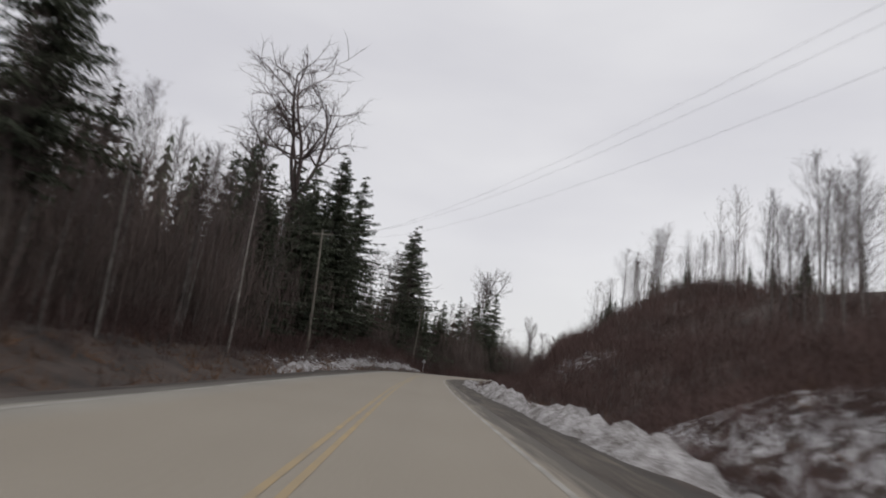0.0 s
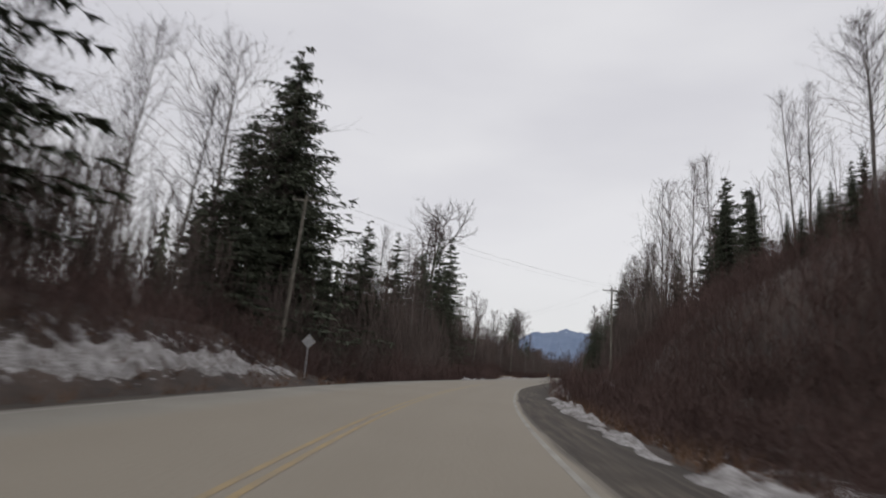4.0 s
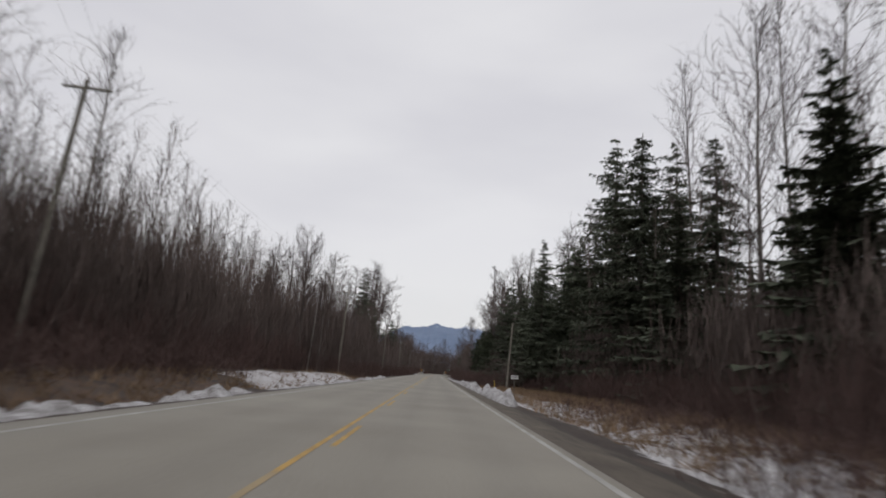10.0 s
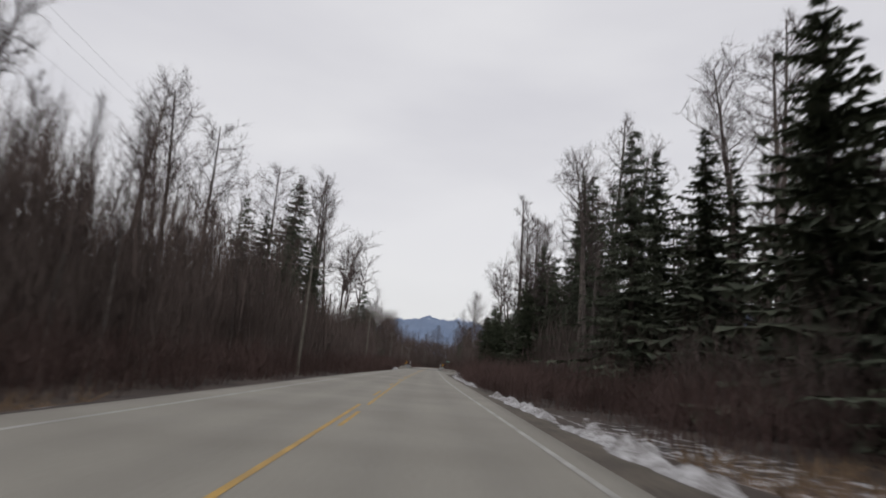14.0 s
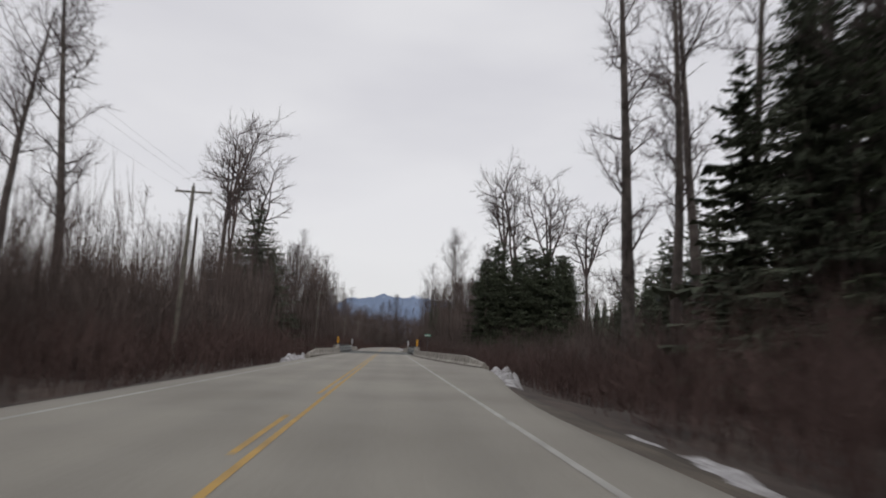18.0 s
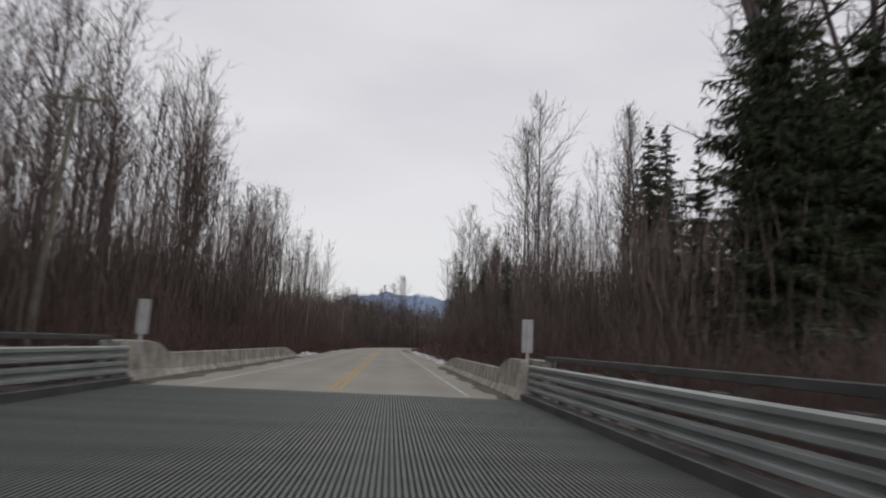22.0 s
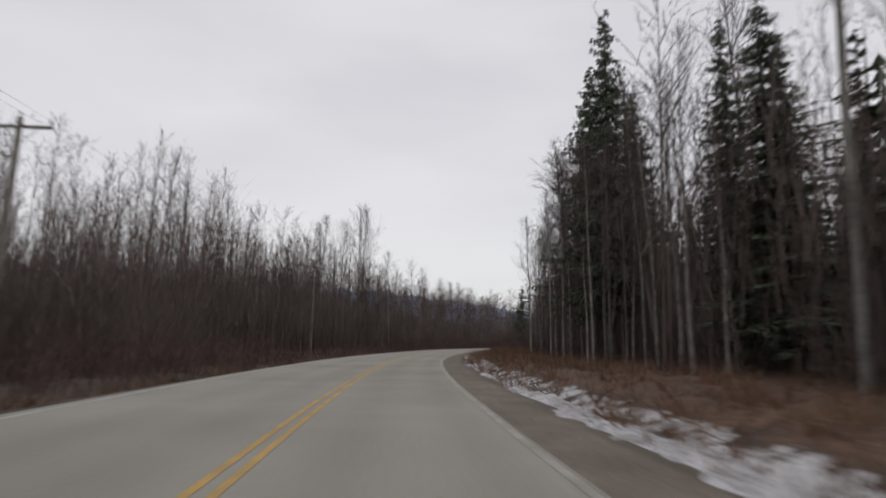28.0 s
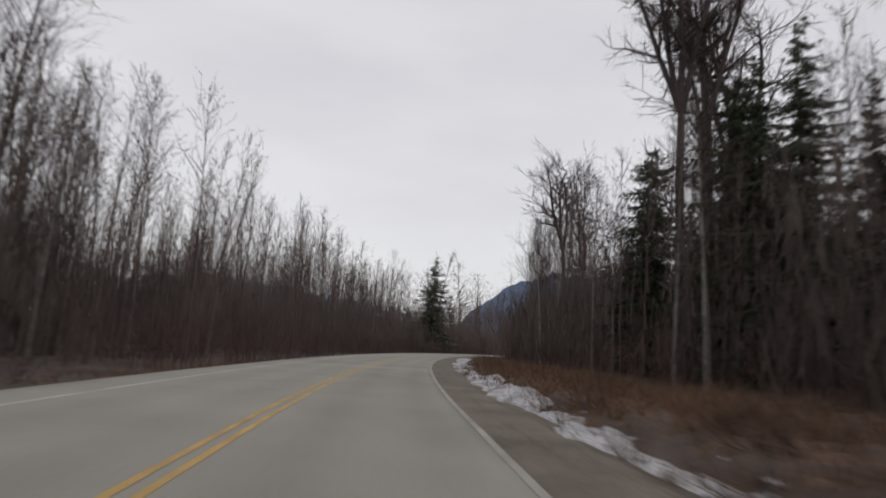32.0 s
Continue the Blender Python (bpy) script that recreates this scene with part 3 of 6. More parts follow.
    grass = (right * (0.55 * window(ss, 270, 372, 8) * window(a, 7.5, 19, 1.5) + 0.58 * window(ss, 640, 870, 8) * window(a, 6.5, 15, 1.0) + 0.4 * window(ss, 140, 215, 8) * window(a, 6.5, 10, 1))
             + left * (0.45 * window(ss, 255, 300, 8) * window(a, 8, 13, 1) + 0.4 * window(ss, 590, 830, 8) * window(a, 6.8, 10, 1)))
    for name, val in (("snow", snow), ("grass", grass)):
        at = me.attributes.new(name, "FLOAT", "POINT")
        at.data.foreach_set("value", np.r_[val.ravel(), 0, 0, 0, 0].astype(np.float32))
    return tagged(mesh_part("ground", me, LITTER), "brown forest floor with dead grass and patchy old snow", "ground", kind="structure")


def ribbon(s0, s1, d0, d1, z, step=2.0, skirt=0.0, steps=1):
    """Vertices and triangles of a strip along the road."""
    s = np.linspace(s0, s1, max(2, int((s1 - s0) / step) + 1))
    d = np.linspace(d0, d1, steps + 1)
    zz = np.full(len(d), float(z))
    if skirt:
        d, zz = np.r_[d0 - skirt * 0.6, d, d1 + skirt * 0.6], np.r_[z - skirt, zz, z - skirt]
    ss, dd = np.meshgrid(s, d, indexing="ij")
    x, y = site(ss, dd)
    v = np.stack([x, y, np.broadcast_to(zz, ss.shape)], -1).reshape(-1, 3)
    n = len(d)
    i = (np.arange(len(s) - 1)[:, None] * n + np.arange(n - 1)[None]).ravel()
    return v, np.concatenate([np.stack([i, i + 1, i + n + 1], 1), np.stack([i, i + n + 1, i + n], 1)]), dd


LANE_RIGHT = ((60, 3.2), (95, 3.2), (139, 3.7), (226, 4.05), (272, 4.1), (318, 3.98), (410, 3.82), (456, 3.85), (520, 3.75), (566, 3.44), (666, 3.4), (705, 3.4), (745, 3.22), (768, 3.55))
LANE_LEFT = ((60, 4.3), (106, 4.1), (137, 5.35), (150, 5.4), (190, 4.4), (227, 3.9), (274, 4.35), (316, 4.08), (410, 3.8), (457, 4.1), (520, 3.8), (568, 3.46), (613, 3.35), (640, 3.6), (668, 4.2), (680, 4.65), (702, 4.65), (725, 4.25), (746, 4.0), (769, 3.72))


def lane(s, side):
    """Distance of an edge line from the centre line."""
    return np.interp(s, *np.array(LANE_RIGHT if side > 0 else LANE_LEFT).T)


def paved(s, side):
    """Where the asphalt ends, from the centre line."""
    if side < 0:
        return 4.95 + 0.75 * window(s, 118, 178, 14)
    bay = 2.75 * ramp(s, 456, 485) * np.clip(1 - (s - 485.5) / 42.4, 0, 1) ** 2 * (s < 540)
    return 4.95 + np.where(s > 485.5, bay, 2.75 * ramp(s, 456, 485.5) * (s < 540)) - 0.95 * (1 - ramp(s, 200, 260)) - 0.6 * ramp(s, 200, 260) * (1 - ramp(s, 350, 400)) - 1.42 * ramp(s, 608, 650)


def carriageway(s0, s1):
    v, f, dd = ribbon(s0, s1, -4.95, 4.95, 0.0, 2.0, 0.14, 24)
    n = dd.shape[1]
    along = np.repeat(np.linspace(s0, s1, len(v) // n), n)
    flat = dd.ravel() * np.where(dd.ravel() > 0, paved(along, 1), paved(along, -1)) / 4.95
    v[:, 0], v[:, 1] = site(along, flat)
    dd = flat.reshape(dd.shape)
    me = tri_data("road", v, f)
    a = np.abs(dd).ravel()
    track = 0.9 * np.exp(-((a - 1.05) / 0.42) ** 2) + 0.9 * np.exp(-((a - 2.75) / 0.42) ** 2) + 0.5 * ramp(a, 3.9, 4.7)
    at = me.attributes.new("track", "FLOAT", "POINT")
    at.data.foreach_set("value", track.astype(np.float32))
    at = me.attributes.new("dust", "FLOAT", "POINT")
    at.data.foreach_set("value", (0.8 * (1 - ramp(along, 140, 330)) * ramp(dd.ravel(), -4.1, -3.4) * (1 - 0.5 * ramp(dd.ravel(), 3.7, 4.4))).astype(np.float32))
    out = a - np.where(dd.ravel() > 0, lane(along, 1), lane(along, -1))
    early = 1 - ramp(along, 215, 270)
    rut_attributes(me, along, dd.ravel(), -0.6 + early * (0.78 * ramp(out, -0.15, 0.25) + 0.48 * window(out, -0.75, -0.35, 0.25) * (dd.ravel() < 0)) + 0.15 * (1 - early) * ramp(out, 0.1, 0.5))
    return tagged(mesh_part("road", me, ASPHALT), "pale salt-bleached asphalt two-lane road", "road", kind="structure")


ground = ground_sheet()
road_south, road_north = carriageway(-15, 528.0), carriageway(553.6, 1110)
BRIDGE0, BRIDGE1 = 528.0, 553.6


def paint(road, name, mat, s0, s1, d, w=0.10, edge=False):
    if edge:
        s = np.linspace(s0, s1, int((s1 - s0) / 2) + 1)
        dd = np.stack([d * lane(s, d) - w / 2, d * lane(s, d) + w / 2], 1)
        x, y = site(s[:, None], dd)
        v = np.stack([x, y, np.full_like(x, 0.005)], -1).reshape(-1, 3)
        i = 2 * np.arange(len(s) - 1)
        f = np.concatenate([np.stack([i, i + 1, i + 3], 1), np.stack([i, i + 3, i + 2], 1)])
    else:
        v, f, _ = ribbon(s0, s1, d - w / 2, d + w / 2, 0.005)
    return mesh_part(name, tri_data(name, v, f), mat, road)


for road, a, b in ((road_south, -15, 527.8), (road_north, 554, 1110)):
    for d in (-1, 1):
        if a < 0:
            paint(road, "edge_line", WHITE_DUSTY, a, 270, d, 0.12, True)
            a = 270
        if a > 500 and d > 0:
            paint(road, "edge_line", WHITE_DUSTY, 640, b, d, 0.12, True)
        paint(road, "edge_line", WHITE, a, 640 if a > 500 and d > 0 else b, d, 0.12, True)
        a = -15 if road == road_south else a
for a, b, d in ((-15, 185, -0.12), (-15, 185, 0.12), (185, 270, -0.12)):
    paint(road_south, "centre_line", YELLOW_DUSTY, a, b, d)
for a, b, d in ((270, 372, -0.12), (372, 462, 0.12), (462, 527.8, -0.12), (462, 527.8, 0.12)):
    paint(road_south, "centre_line", YELLOW, a, b, d)
for d in (-0.12, 0.12):
    paint(road_north, "centre_line", YELLOW, 554, 1110, d)
for k in range(9):
    paint(road_south, "dashed_line", YELLOW, 272.6 + 11.65 * k, 276.2 + 11.65 * k, 0.12)
for k in range(2, 10):
    paint(road_south, "dashed_line", YELLOW, 355.4 + 10.9 * k, 359.2 + 10.9 * k, -0.12)


def shoulder(s0, s1, side):
    s = np.arange(s0, s1 + 0.1, 1.0)
    d = np.linspace(4.7, 6.5, 8)
    ss, dd = np.meshgrid(s, d, indexing="ij")
    wide = 1 + (1.1 if side < 0 else 0.15) * (1 - ramp(ss, 150, 185)) * ramp(ss, 62, 100)
    wide = wide - (0.55 if side > 0 else 0.0) * window(ss, 578, 768, 10)
    begin = paved(ss, side) - 0.25
    edge, dd = dd, begin + (4.7 + 1.8 * wide - begin) * (dd - 4.7) / 1.8
    z = height(ss, side * dd) + 0.045 + 0.025 * np.sin(ss * 1.9 + dd * 5) * np.sin(dd * 3 + ss * 0.7) - 0.09 * ramp(edge, 6.1, 6.5) - 0.02 * (1 - ramp(edge, 4.7, 4.9))
    x, y = site(ss, side * (dd + 0.12 * np.sin(ss * 0.37 + side) * ramp(dd, 5.5, 6.5)))
    n = len(d)
    i = (np.arange(len(s) - 1)[:, None] * n + np.arange(n - 1)[None]).ravel()
    f = np.concatenate([np.stack([i, i + 1, i + n + 1], 1), np.stack([i, i + n + 1, i + n], 1)])
    me = tri_data("gravel_shoulder", np.stack([x, y, z], -1).reshape(-1, 3), f)
    # outer edge darkened: the ditch's shade is put into the gravel colour
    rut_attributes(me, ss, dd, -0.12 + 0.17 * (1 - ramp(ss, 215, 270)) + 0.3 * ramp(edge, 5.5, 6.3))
    return tagged(mesh_part("gravel_shoulder", me, GRIT if s0 < 600 else GRIT_DRY), "damp dark gravel shoulder beside the asphalt, outer edge painted in ditch shade" if s0 < 600 else "dry brown gravel shoulder beside the asphalt, outer edge painted in ditch shade", "road shoulder", kind="structure")


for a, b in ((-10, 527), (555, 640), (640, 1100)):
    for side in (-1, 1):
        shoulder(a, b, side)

# ---- mountains ----


def mountain(name, bearing0, bearing1, far, tops, base, seed, label, paint_on):
    """A range seen from the road: tops are (bearing, height) in degrees left of +y and metres."""
    rg = np.random.RandomState(seed)
    n, m = 140, 14
    b = np.linspace(bearing0, bearing1, n)
    top = np.interp(b, *np.array(sorted(tops)).T)
    top = top + sum(a * np.sin(b * w + p) for a, w, p in zip((7, 4, 2.5, 1.2), (1.9, 4.3, 9.1, 17.0), rg.rand(4) * 6))
    r = np.linspace(0, 1, m)
    bb, rr = np.meshgrid(np.radians(b), r, indexing="ij")
    dist = far - 900 * (1 - rr)
    z = base + (top[:, None] - base) * rr ** 1.2 + (1 - np.abs(2 * rr - 1)) * 16 * np.sin(bb * 260 + rr * 5) * np.sin(bb * 97)
    v = np.stack([-60 - np.sin(bb) * dist, 500 + np.cos(bb) * dist, z], -1).reshape(-1, 3)
    i = (np.arange(n - 1)[:, None] * m + np.arange(m - 1)[None]).ravel()
    f = np.concatenate([np.stack([i, i + 1, i + m + 1], 1), np.stack([i, i + m + 1, i + m], 1)])
    return tagged(mesh_part(name, tri_data(name, v, f), paint_on), label, "mountain", kind="structure")


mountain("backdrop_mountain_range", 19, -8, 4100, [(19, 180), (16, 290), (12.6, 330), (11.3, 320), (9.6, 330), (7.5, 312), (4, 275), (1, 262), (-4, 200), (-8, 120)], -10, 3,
         "distant mountain range in painted haze blue with snow patches", MOUNTAIN)
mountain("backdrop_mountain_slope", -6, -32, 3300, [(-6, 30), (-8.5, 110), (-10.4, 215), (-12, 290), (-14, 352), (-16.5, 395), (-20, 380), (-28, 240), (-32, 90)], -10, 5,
         "distant wooded mountain slope in painted haze blue", WOODED)

# ---- trees ----
def curve_segs(p, way, length, r0, r1, n, rise, rg, wander=0.12):
    """A limb as n tapered pieces that bends upwards by rise; returns rows and its nodes."""
    p, way, rows, nodes = np.array(p, float), np.array(way, float), [], []
    for k in range(n):
        way = way + np.array([0, 0, rise / n]) + rg.normal(0, wander, 3) / n ** 0.5
        way /= np.linalg.norm(way)
        q = p + way * length / n
        a, b = r0 + (r1 - r0) * k / n, r0 + (r1 - r0) * (k + 1) / n
        rows.append((*p, *q, a, b))
        nodes.append((q, way.copy(), b))
        p = q
    return rows, nodes


def around(way, angle, turn):
    """A direction that leaves the given one by an angle, turned round it."""
    way = np.asarray(way, float)
    u = np.cross(way, (0.3, 0.2, 1.0) if abs(way[2]) < 0.9 else (1.0, 0, 0))
    u /= np.linalg.norm(u)
    t = np.cross(way, u)
    return way * math.cos(angle) + (u * math.cos(turn) + t * math.sin(turn)) * math.sin(angle)


def slender_tree(seed, low=0.35, branches=54, lean=0.0, full=1.0, steep=0.5):
    """A slender bare aspen or alder, 16 m tall, with branches that arch upwards: trunk rows, branch rows and twig rows."""
    rg = np.random.RandomState(seed)
    trunk, nodes = curve_segs((0, 0, -0.3), (lean, 0, 1), 16.3, 0.125, 0.014, 8, 0.25, rg, 0.06)
    limbs, twigs = [], []
    for k in range(branches):
        c = ((k + rg.rand()) / branches) ** 0.85
        u = low + (0.985 - low) * c
        i = min(int(u * 8), 7)
        base = np.array(trunk[i][:3]) + (np.array(trunk[i][3:6]) - np.array(trunk[i][:3])) * (u * 8 - i)
        rad = 0.105 * (1 - u) * 0.5 + 0.014
        length = full * (0.25 + 2.3 * max(0.0, math.sin(math.pi * (0.2 + 0.8 * c ** 0.8))) ** 0.75 * rg.uniform(0.5, 1.15))
        way = around((0, 0, 1), rg.uniform(0.75, 1.4) * steep * (1.2 - 0.45 * c) * (1.2 if full > 1.5 else 1.0), rg.rand() * 6.28)
        rows, nd = curve_segs(base, way, length, rad * 0.55, 0.009, 3, 0.4, rg, 0.26)
        limbs.append(rows)
        for q, w, r in nd:
            for _ in range(2):
                e = around(w, rg.uniform(0.4, 0.9), rg.rand() * 6.28) + np.array([0, 0, 0.2])
                e = e / np.linalg.norm(e)
                far = 0.2 + length * rg.uniform(0.2, 0.5)
                twigs.append((*q, *(q + e * far), 0.013, 0))
                for g in (0.35, 0.65, 0.9):
                    t = around(e, rg.uniform(0.35, 0.9), rg.rand() * 6.28) * far * rg.uniform(0.25, 0.6)
                    twigs.append((*(q + e * far * g), *(q + e * far * g + t), 0.0095, 0))
    return trunk, limbs, twigs


def spreading_tree(seed, fork=0.5, limbs_n=4, spread=0.35, lean=0.0, crown=1.0):
    """A big bare cottonwood, 30 m tall, that forks into rising limbs with crooked branches and fine twigs."""
    rg = np.random.RandomState(seed)
    top = 30 * fork
    trunk, nodes = curve_segs((0, 0, -0.4), (lean, 0, 1), top + 0.4, 0.36, 0.22, 7, 0.1, rg, 0.05)
    limbs, twigs, work = [], [], []
    p, w, r = nodes[-1]
    for k in range(limbs_n):
        a = spread * rg.uniform(0.55, 1.25) if k else spread * 0.25
        work.append((p, around(w, a, 6.28 * k / limbs_n + rg.rand() * 0.9), (30 - top) * rg.uniform(0.75, 1.05), 0.21 if k else 0.24, 0))
    for _ in range(rg.randint(8, 14)):
        q, w2, r2 = nodes[rg.randint(2, 7)]
        work.append((q, around(w2, rg.uniform(0.7, 1.2), rg.rand() * 6.28), rg.uniform(1.5, 4.8), 0.05, 1))
    while work:
        p, w, length, r, lev = work.pop()
        n = (6, 4, 2)[lev]
        rows, nd = curve_segs(p, w, length, r, max(r * 0.34, 0.026), n, 0.3 if lev == 0 else 0.25, rg, 0.26 if lev == 0 else 0.3)
        limbs.append(rows)
        for k, (q, w2, r2) in enumerate(nd):
            if lev == 0 and k >= 1:
                for _ in range(2):
                    work.append((q, around(w2, rg.uniform(0.6, 1.25), rg.rand() * 6.28), crown * length * rg.uniform(0.2, 0.42), r2 * 0.8, 1))
            elif lev == 1:
                for _ in range(2):
                    work.append((q, around(w2, rg.uniform(0.5, 1.15), rg.rand() * 6.28), length * rg.uniform(0.28, 0.5), max(r2 * 0.6, 0.022), 2))
            elif lev == 2:
                for _ in range(4):
                    e = around(w2, rg.uniform(0.3, 0.9), rg.rand() * 6.28) + np.array([0, 0, 0.2])
                    twigs.append((*q, *(q + e / np.linalg.norm(e) * rg.uniform(0.5, 1.5)), 0.013, 0))
    return trunk, limbs, twigs


def conifer(seed, reach=0.17, levels=30, droop=0.5, bare=0.05, dense=1.0, blunt=0.9):
    """A spruce, 20 m tall: trunk rows, and needle sprays on drooping boughs."""
    rg = np.random.RandomState(seed)
    trunk, _ = curve_segs((0, 0, -0.3), (0, 0, 1), 20.2, 0.26, 0.015, 8, 0.1, rg, 0.012)
    v, f, spines = [], [], []
    for k in range(levels):
        u = bare + (0.985 - bare) * (k + 0.4 * rg.rand()) / levels
        z = 20 * u
        n = int(round((7 if u < 0.8 else 5) * dense))
        size = 20 * reach * ((1 - u) ** blunt + 0.03) * (min(1, 0.7 + (u - bare) * 4)) * rg.uniform(0.85, 1.12)
        for j in range(n):
            az = 6.28 * (j + rg.rand() * 0.8) / n + k * 2.4
            length = size * rg.uniform(0.5, 1.2)
            out = np.array([math.cos(az), math.sin(az), 0])
            side = np.array([-math.sin(az), math.cos(az), 0])
            p0, m = np.array([0, 0, z + rg.normal(0, 0.36)]), 5
            pts = []
            tip_up = 0.35 + 0.5 * u
            for i in range(m + 1):
                x = i / m
                pts.append(p0 + out * length * x + np.array([0, 0, length * (-droop * x * (1 - 0.55 * x * tip_up * 1.6) + (0.25 * u) * x)]) + rg.normal(0, 0.03, 3) * length * 0.4)
            spines.append((*pts[0], *pts[3], 0.03, 0.012))
            for i in range(1, m + 1):
                x = i / m
                w = (length * 0.24 + 0.28) * (1 - 0.5 * x) * rg.uniform(0.7, 1.2)
                fw = pts[i] - pts[i - 1]
                for sg in (-1, 1):
                    a = pts[i - 1]
                    tipp = a + fw * rg.uniform(0.7, 1.4) + side * sg * w * rg.uniform(0.7, 1.25) + np.array([0, 0, -w * rg.uniform(0.1, 0.65)])
                    c = len(v)
                    v.extend([a - fw * 0.15, tipp, pts[i] + fw * 0.15 + np.array([0, 0, 0.02])])
                    f.append((c, c + 1, c + 2))
                h = a + fw * 0.5 + np.array([0, 0, -w * rg.uniform(0.5, 1.2)]) + rg.normal(0, 0.12, 3) * w
                c = len(v)
                v.extend([a, h, pts[i]])
                f.append((c, c + 1, c + 2))
    return trunk, spines, np.array(v), np.array(f)


def near_conifer(seed, reach=0.24, levels=33, droop=0.5, bare=0.06, dense=1.0, blunt=0.85, hang=0.45):
    """A spruce, 20 m tall: whorls of drooping boughs, each with branchlets that carry a web of foliage and hanging sprays."""
    rg = np.random.RandomState(seed)
    trunk, _ = curve_segs((0, 0, -0.3), (0, 0, 1), 20.2, 0.26, 0.015, 8, 0.1, rg, 0.012)
    spines, rows, webs = [], [], []
    down = np.array([0, 0, -1.0])
    for k in range(levels):
        u = bare + (0.985 - bare) * (k + 0.6 * rg.rand()) / levels
        n = int(round((9 if u < 0.75 else 6) * dense))
        size = 20 * reach * ((1 - u) ** blunt + 0.025) * min(1, 0.65 + (u - bare) * 4) * rg.uniform(0.8, 1.15)
        for j in range(n):
            az = 6.28 * (j + rg.rand() * 0.9) / n + k * 2.4
            length = size * rg.uniform(0.45, 1.2)
            out, side = np.array([math.cos(az), math.sin(az), 0]), np.array([-math.sin(az), math.cos(az), 0])
            p0 = np.array([0, 0, 20 * u + rg.normal(0, 0.36)])
            bend = 0.9 * (0.35 + 0.5 * u)
            m = 8 if length > 1.6 else 6 if length > 0.8 else 4
            x = (np.arange(m) + 0.4 + rg.rand(m) * 0.5) / m
            spine = p0 + out * (length * x)[:, None] + np.stack([0 * x, 0 * x, length * (-droop * x * (1 - bend * x) + 0.25 * u * x)], 1)
            spines.append((*p0, *spine[m // 2], 0.03, 0.012))
            step = out * length / m
            tw = (length * 0.22 + 0.16) * (1 - 0.65 * x)
            for i in range(m):
                for sg in (-1, 1):
                    way = side * sg * rg.uniform(0.7, 1.0) + out * rg.uniform(0.4, 0.9) + down * hang * rg.uniform(0.1, 0.9)
                    tip = spine[i] + way * tw[i] * 0.8
                    webs += [spine[i] - step * 0.45, tip, spine[i] + step * 0.4 + down * tw[i] * rg.uniform(0.05, 0.35)]
                    for g in (0.2, 0.5, 0.8, 1.0):
                        a = spine[i] + way * tw[i] * g * 0.85
                        e = way * rg.uniform(0.1, 0.6) + rg.normal(0, 0.25, 3) + down * hang * rg.uniform(0.4, 1.5)
                        rows.append((*a, *(a + e * (0.16 + tw[i] * 0.42)), 0.034 + 0.02 * tw[i], 0))
                e = out * rg.uniform(0.2, 0.7) + rg.normal(0, 0.2, 3) + down * hang * rg.uniform(0.5, 1.6)
                rows.append((*spine[i], *(spine[i] + e * (tw[i] * 0.6 + 0.2)), 0.05, 0))
            e = spine[-1] - spine[-2]
            rows.append((*spine[-1], *(spine[-1] + e * 0.9 + rg.normal(0, 0.04, 3)), 0.045, 0))
    webs = np.array(webs)
    v, f = joined([(webs, np.arange(len(webs)).reshape(-1, 3)), blades(rows, rg)])
    return trunk, spines, v, f


def pole_tree(seed, low=0.35, reach=4.0, lean=0.0):
    """A tall forest-grown cottonwood, 30 m: one straight trunk to the top with short crooked rising branches."""
    rg = np.random.RandomState(seed)
    trunk, _ = curve_segs((0, 0, -0.4), (lean, 0, 1), 29.6, 0.4, 0.06, 12, 0.15, rg, 0.06)
    limbs, twigs = [], []
    for k in range(30):
        u = low + (0.985 - low) * (k + rg.rand()) / 30
        i = min(int(u * 12), 11)
        p = np.array(trunk[i][:3]) + (np.array(trunk[i][3:6]) - np.array(trunk[i][:3])) * (u * 12 - i)
        length = reach * (0.35 + 0.65 * math.sin(math.pi * min(1.0, 0.15 + (u - low) / (1 - low) * 0.85)) ** 0.7) * rg.uniform(0.5, 1.25)
        r = 0.045 + 0.06 * (1 - u)
        rows, nd = curve_segs(p, around((0, 0, 1), rg.uniform(0.55, 1.15), rg.rand() * 6.28), length, r, 0.02, 4, 0.5, rg, 0.36)
        limbs.append(rows)
        for q, w, r2 in nd:
            for _ in range(3):
                e = around(w, rg.uniform(0.5, 1.1), rg.rand() * 6.28)
                sub_rows, sub_nodes = curve_segs(q, e, length * rg.uniform(0.2, 0.42), max(0.55 * r2, 0.019), 0.012, 2, 0.3, rg, 0.3)
                limbs.append(sub_rows)
                for q2, w2, _r in sub_nodes:
                    for _ in range(4):
                        t = around(w2, rg.uniform(0.3, 0.9), rg.rand() * 6.28) * rg.uniform(0.4, 1.1)
                        twigs.append((*q2, *(q2 + t), 0.012, 0))
    return trunk, limbs, twigs


def tree_thing(name, trunk_me, crown_me, bark, leaf, label, category, group):
    t = empty(name, Matrix(), label=label, category=category, group=group)
    mesh_part("trunk", trunk_me, bark, t)
    mesh_part("crown", crown_me, leaf, t)
    return t


def bare_thing(name, made, bark, label, category, group, sides=6):
    trunk, limbs, twigs = made
    tv, tf = pipe(trunk, sides)
    cv, cf = joined([pipe(r, 4 if len(r) > 4 else 3) for r in limbs] + [blades(twigs, np.random.RandomState(5))])
    size = (16 if "aspen" in name else 30) / cv[:, 2].max()
    return tree_thing(name, tri_data("trunk", tv * size, tf), tri_data("crown", cv * size, cf), bark, TWIG, label, category, group)


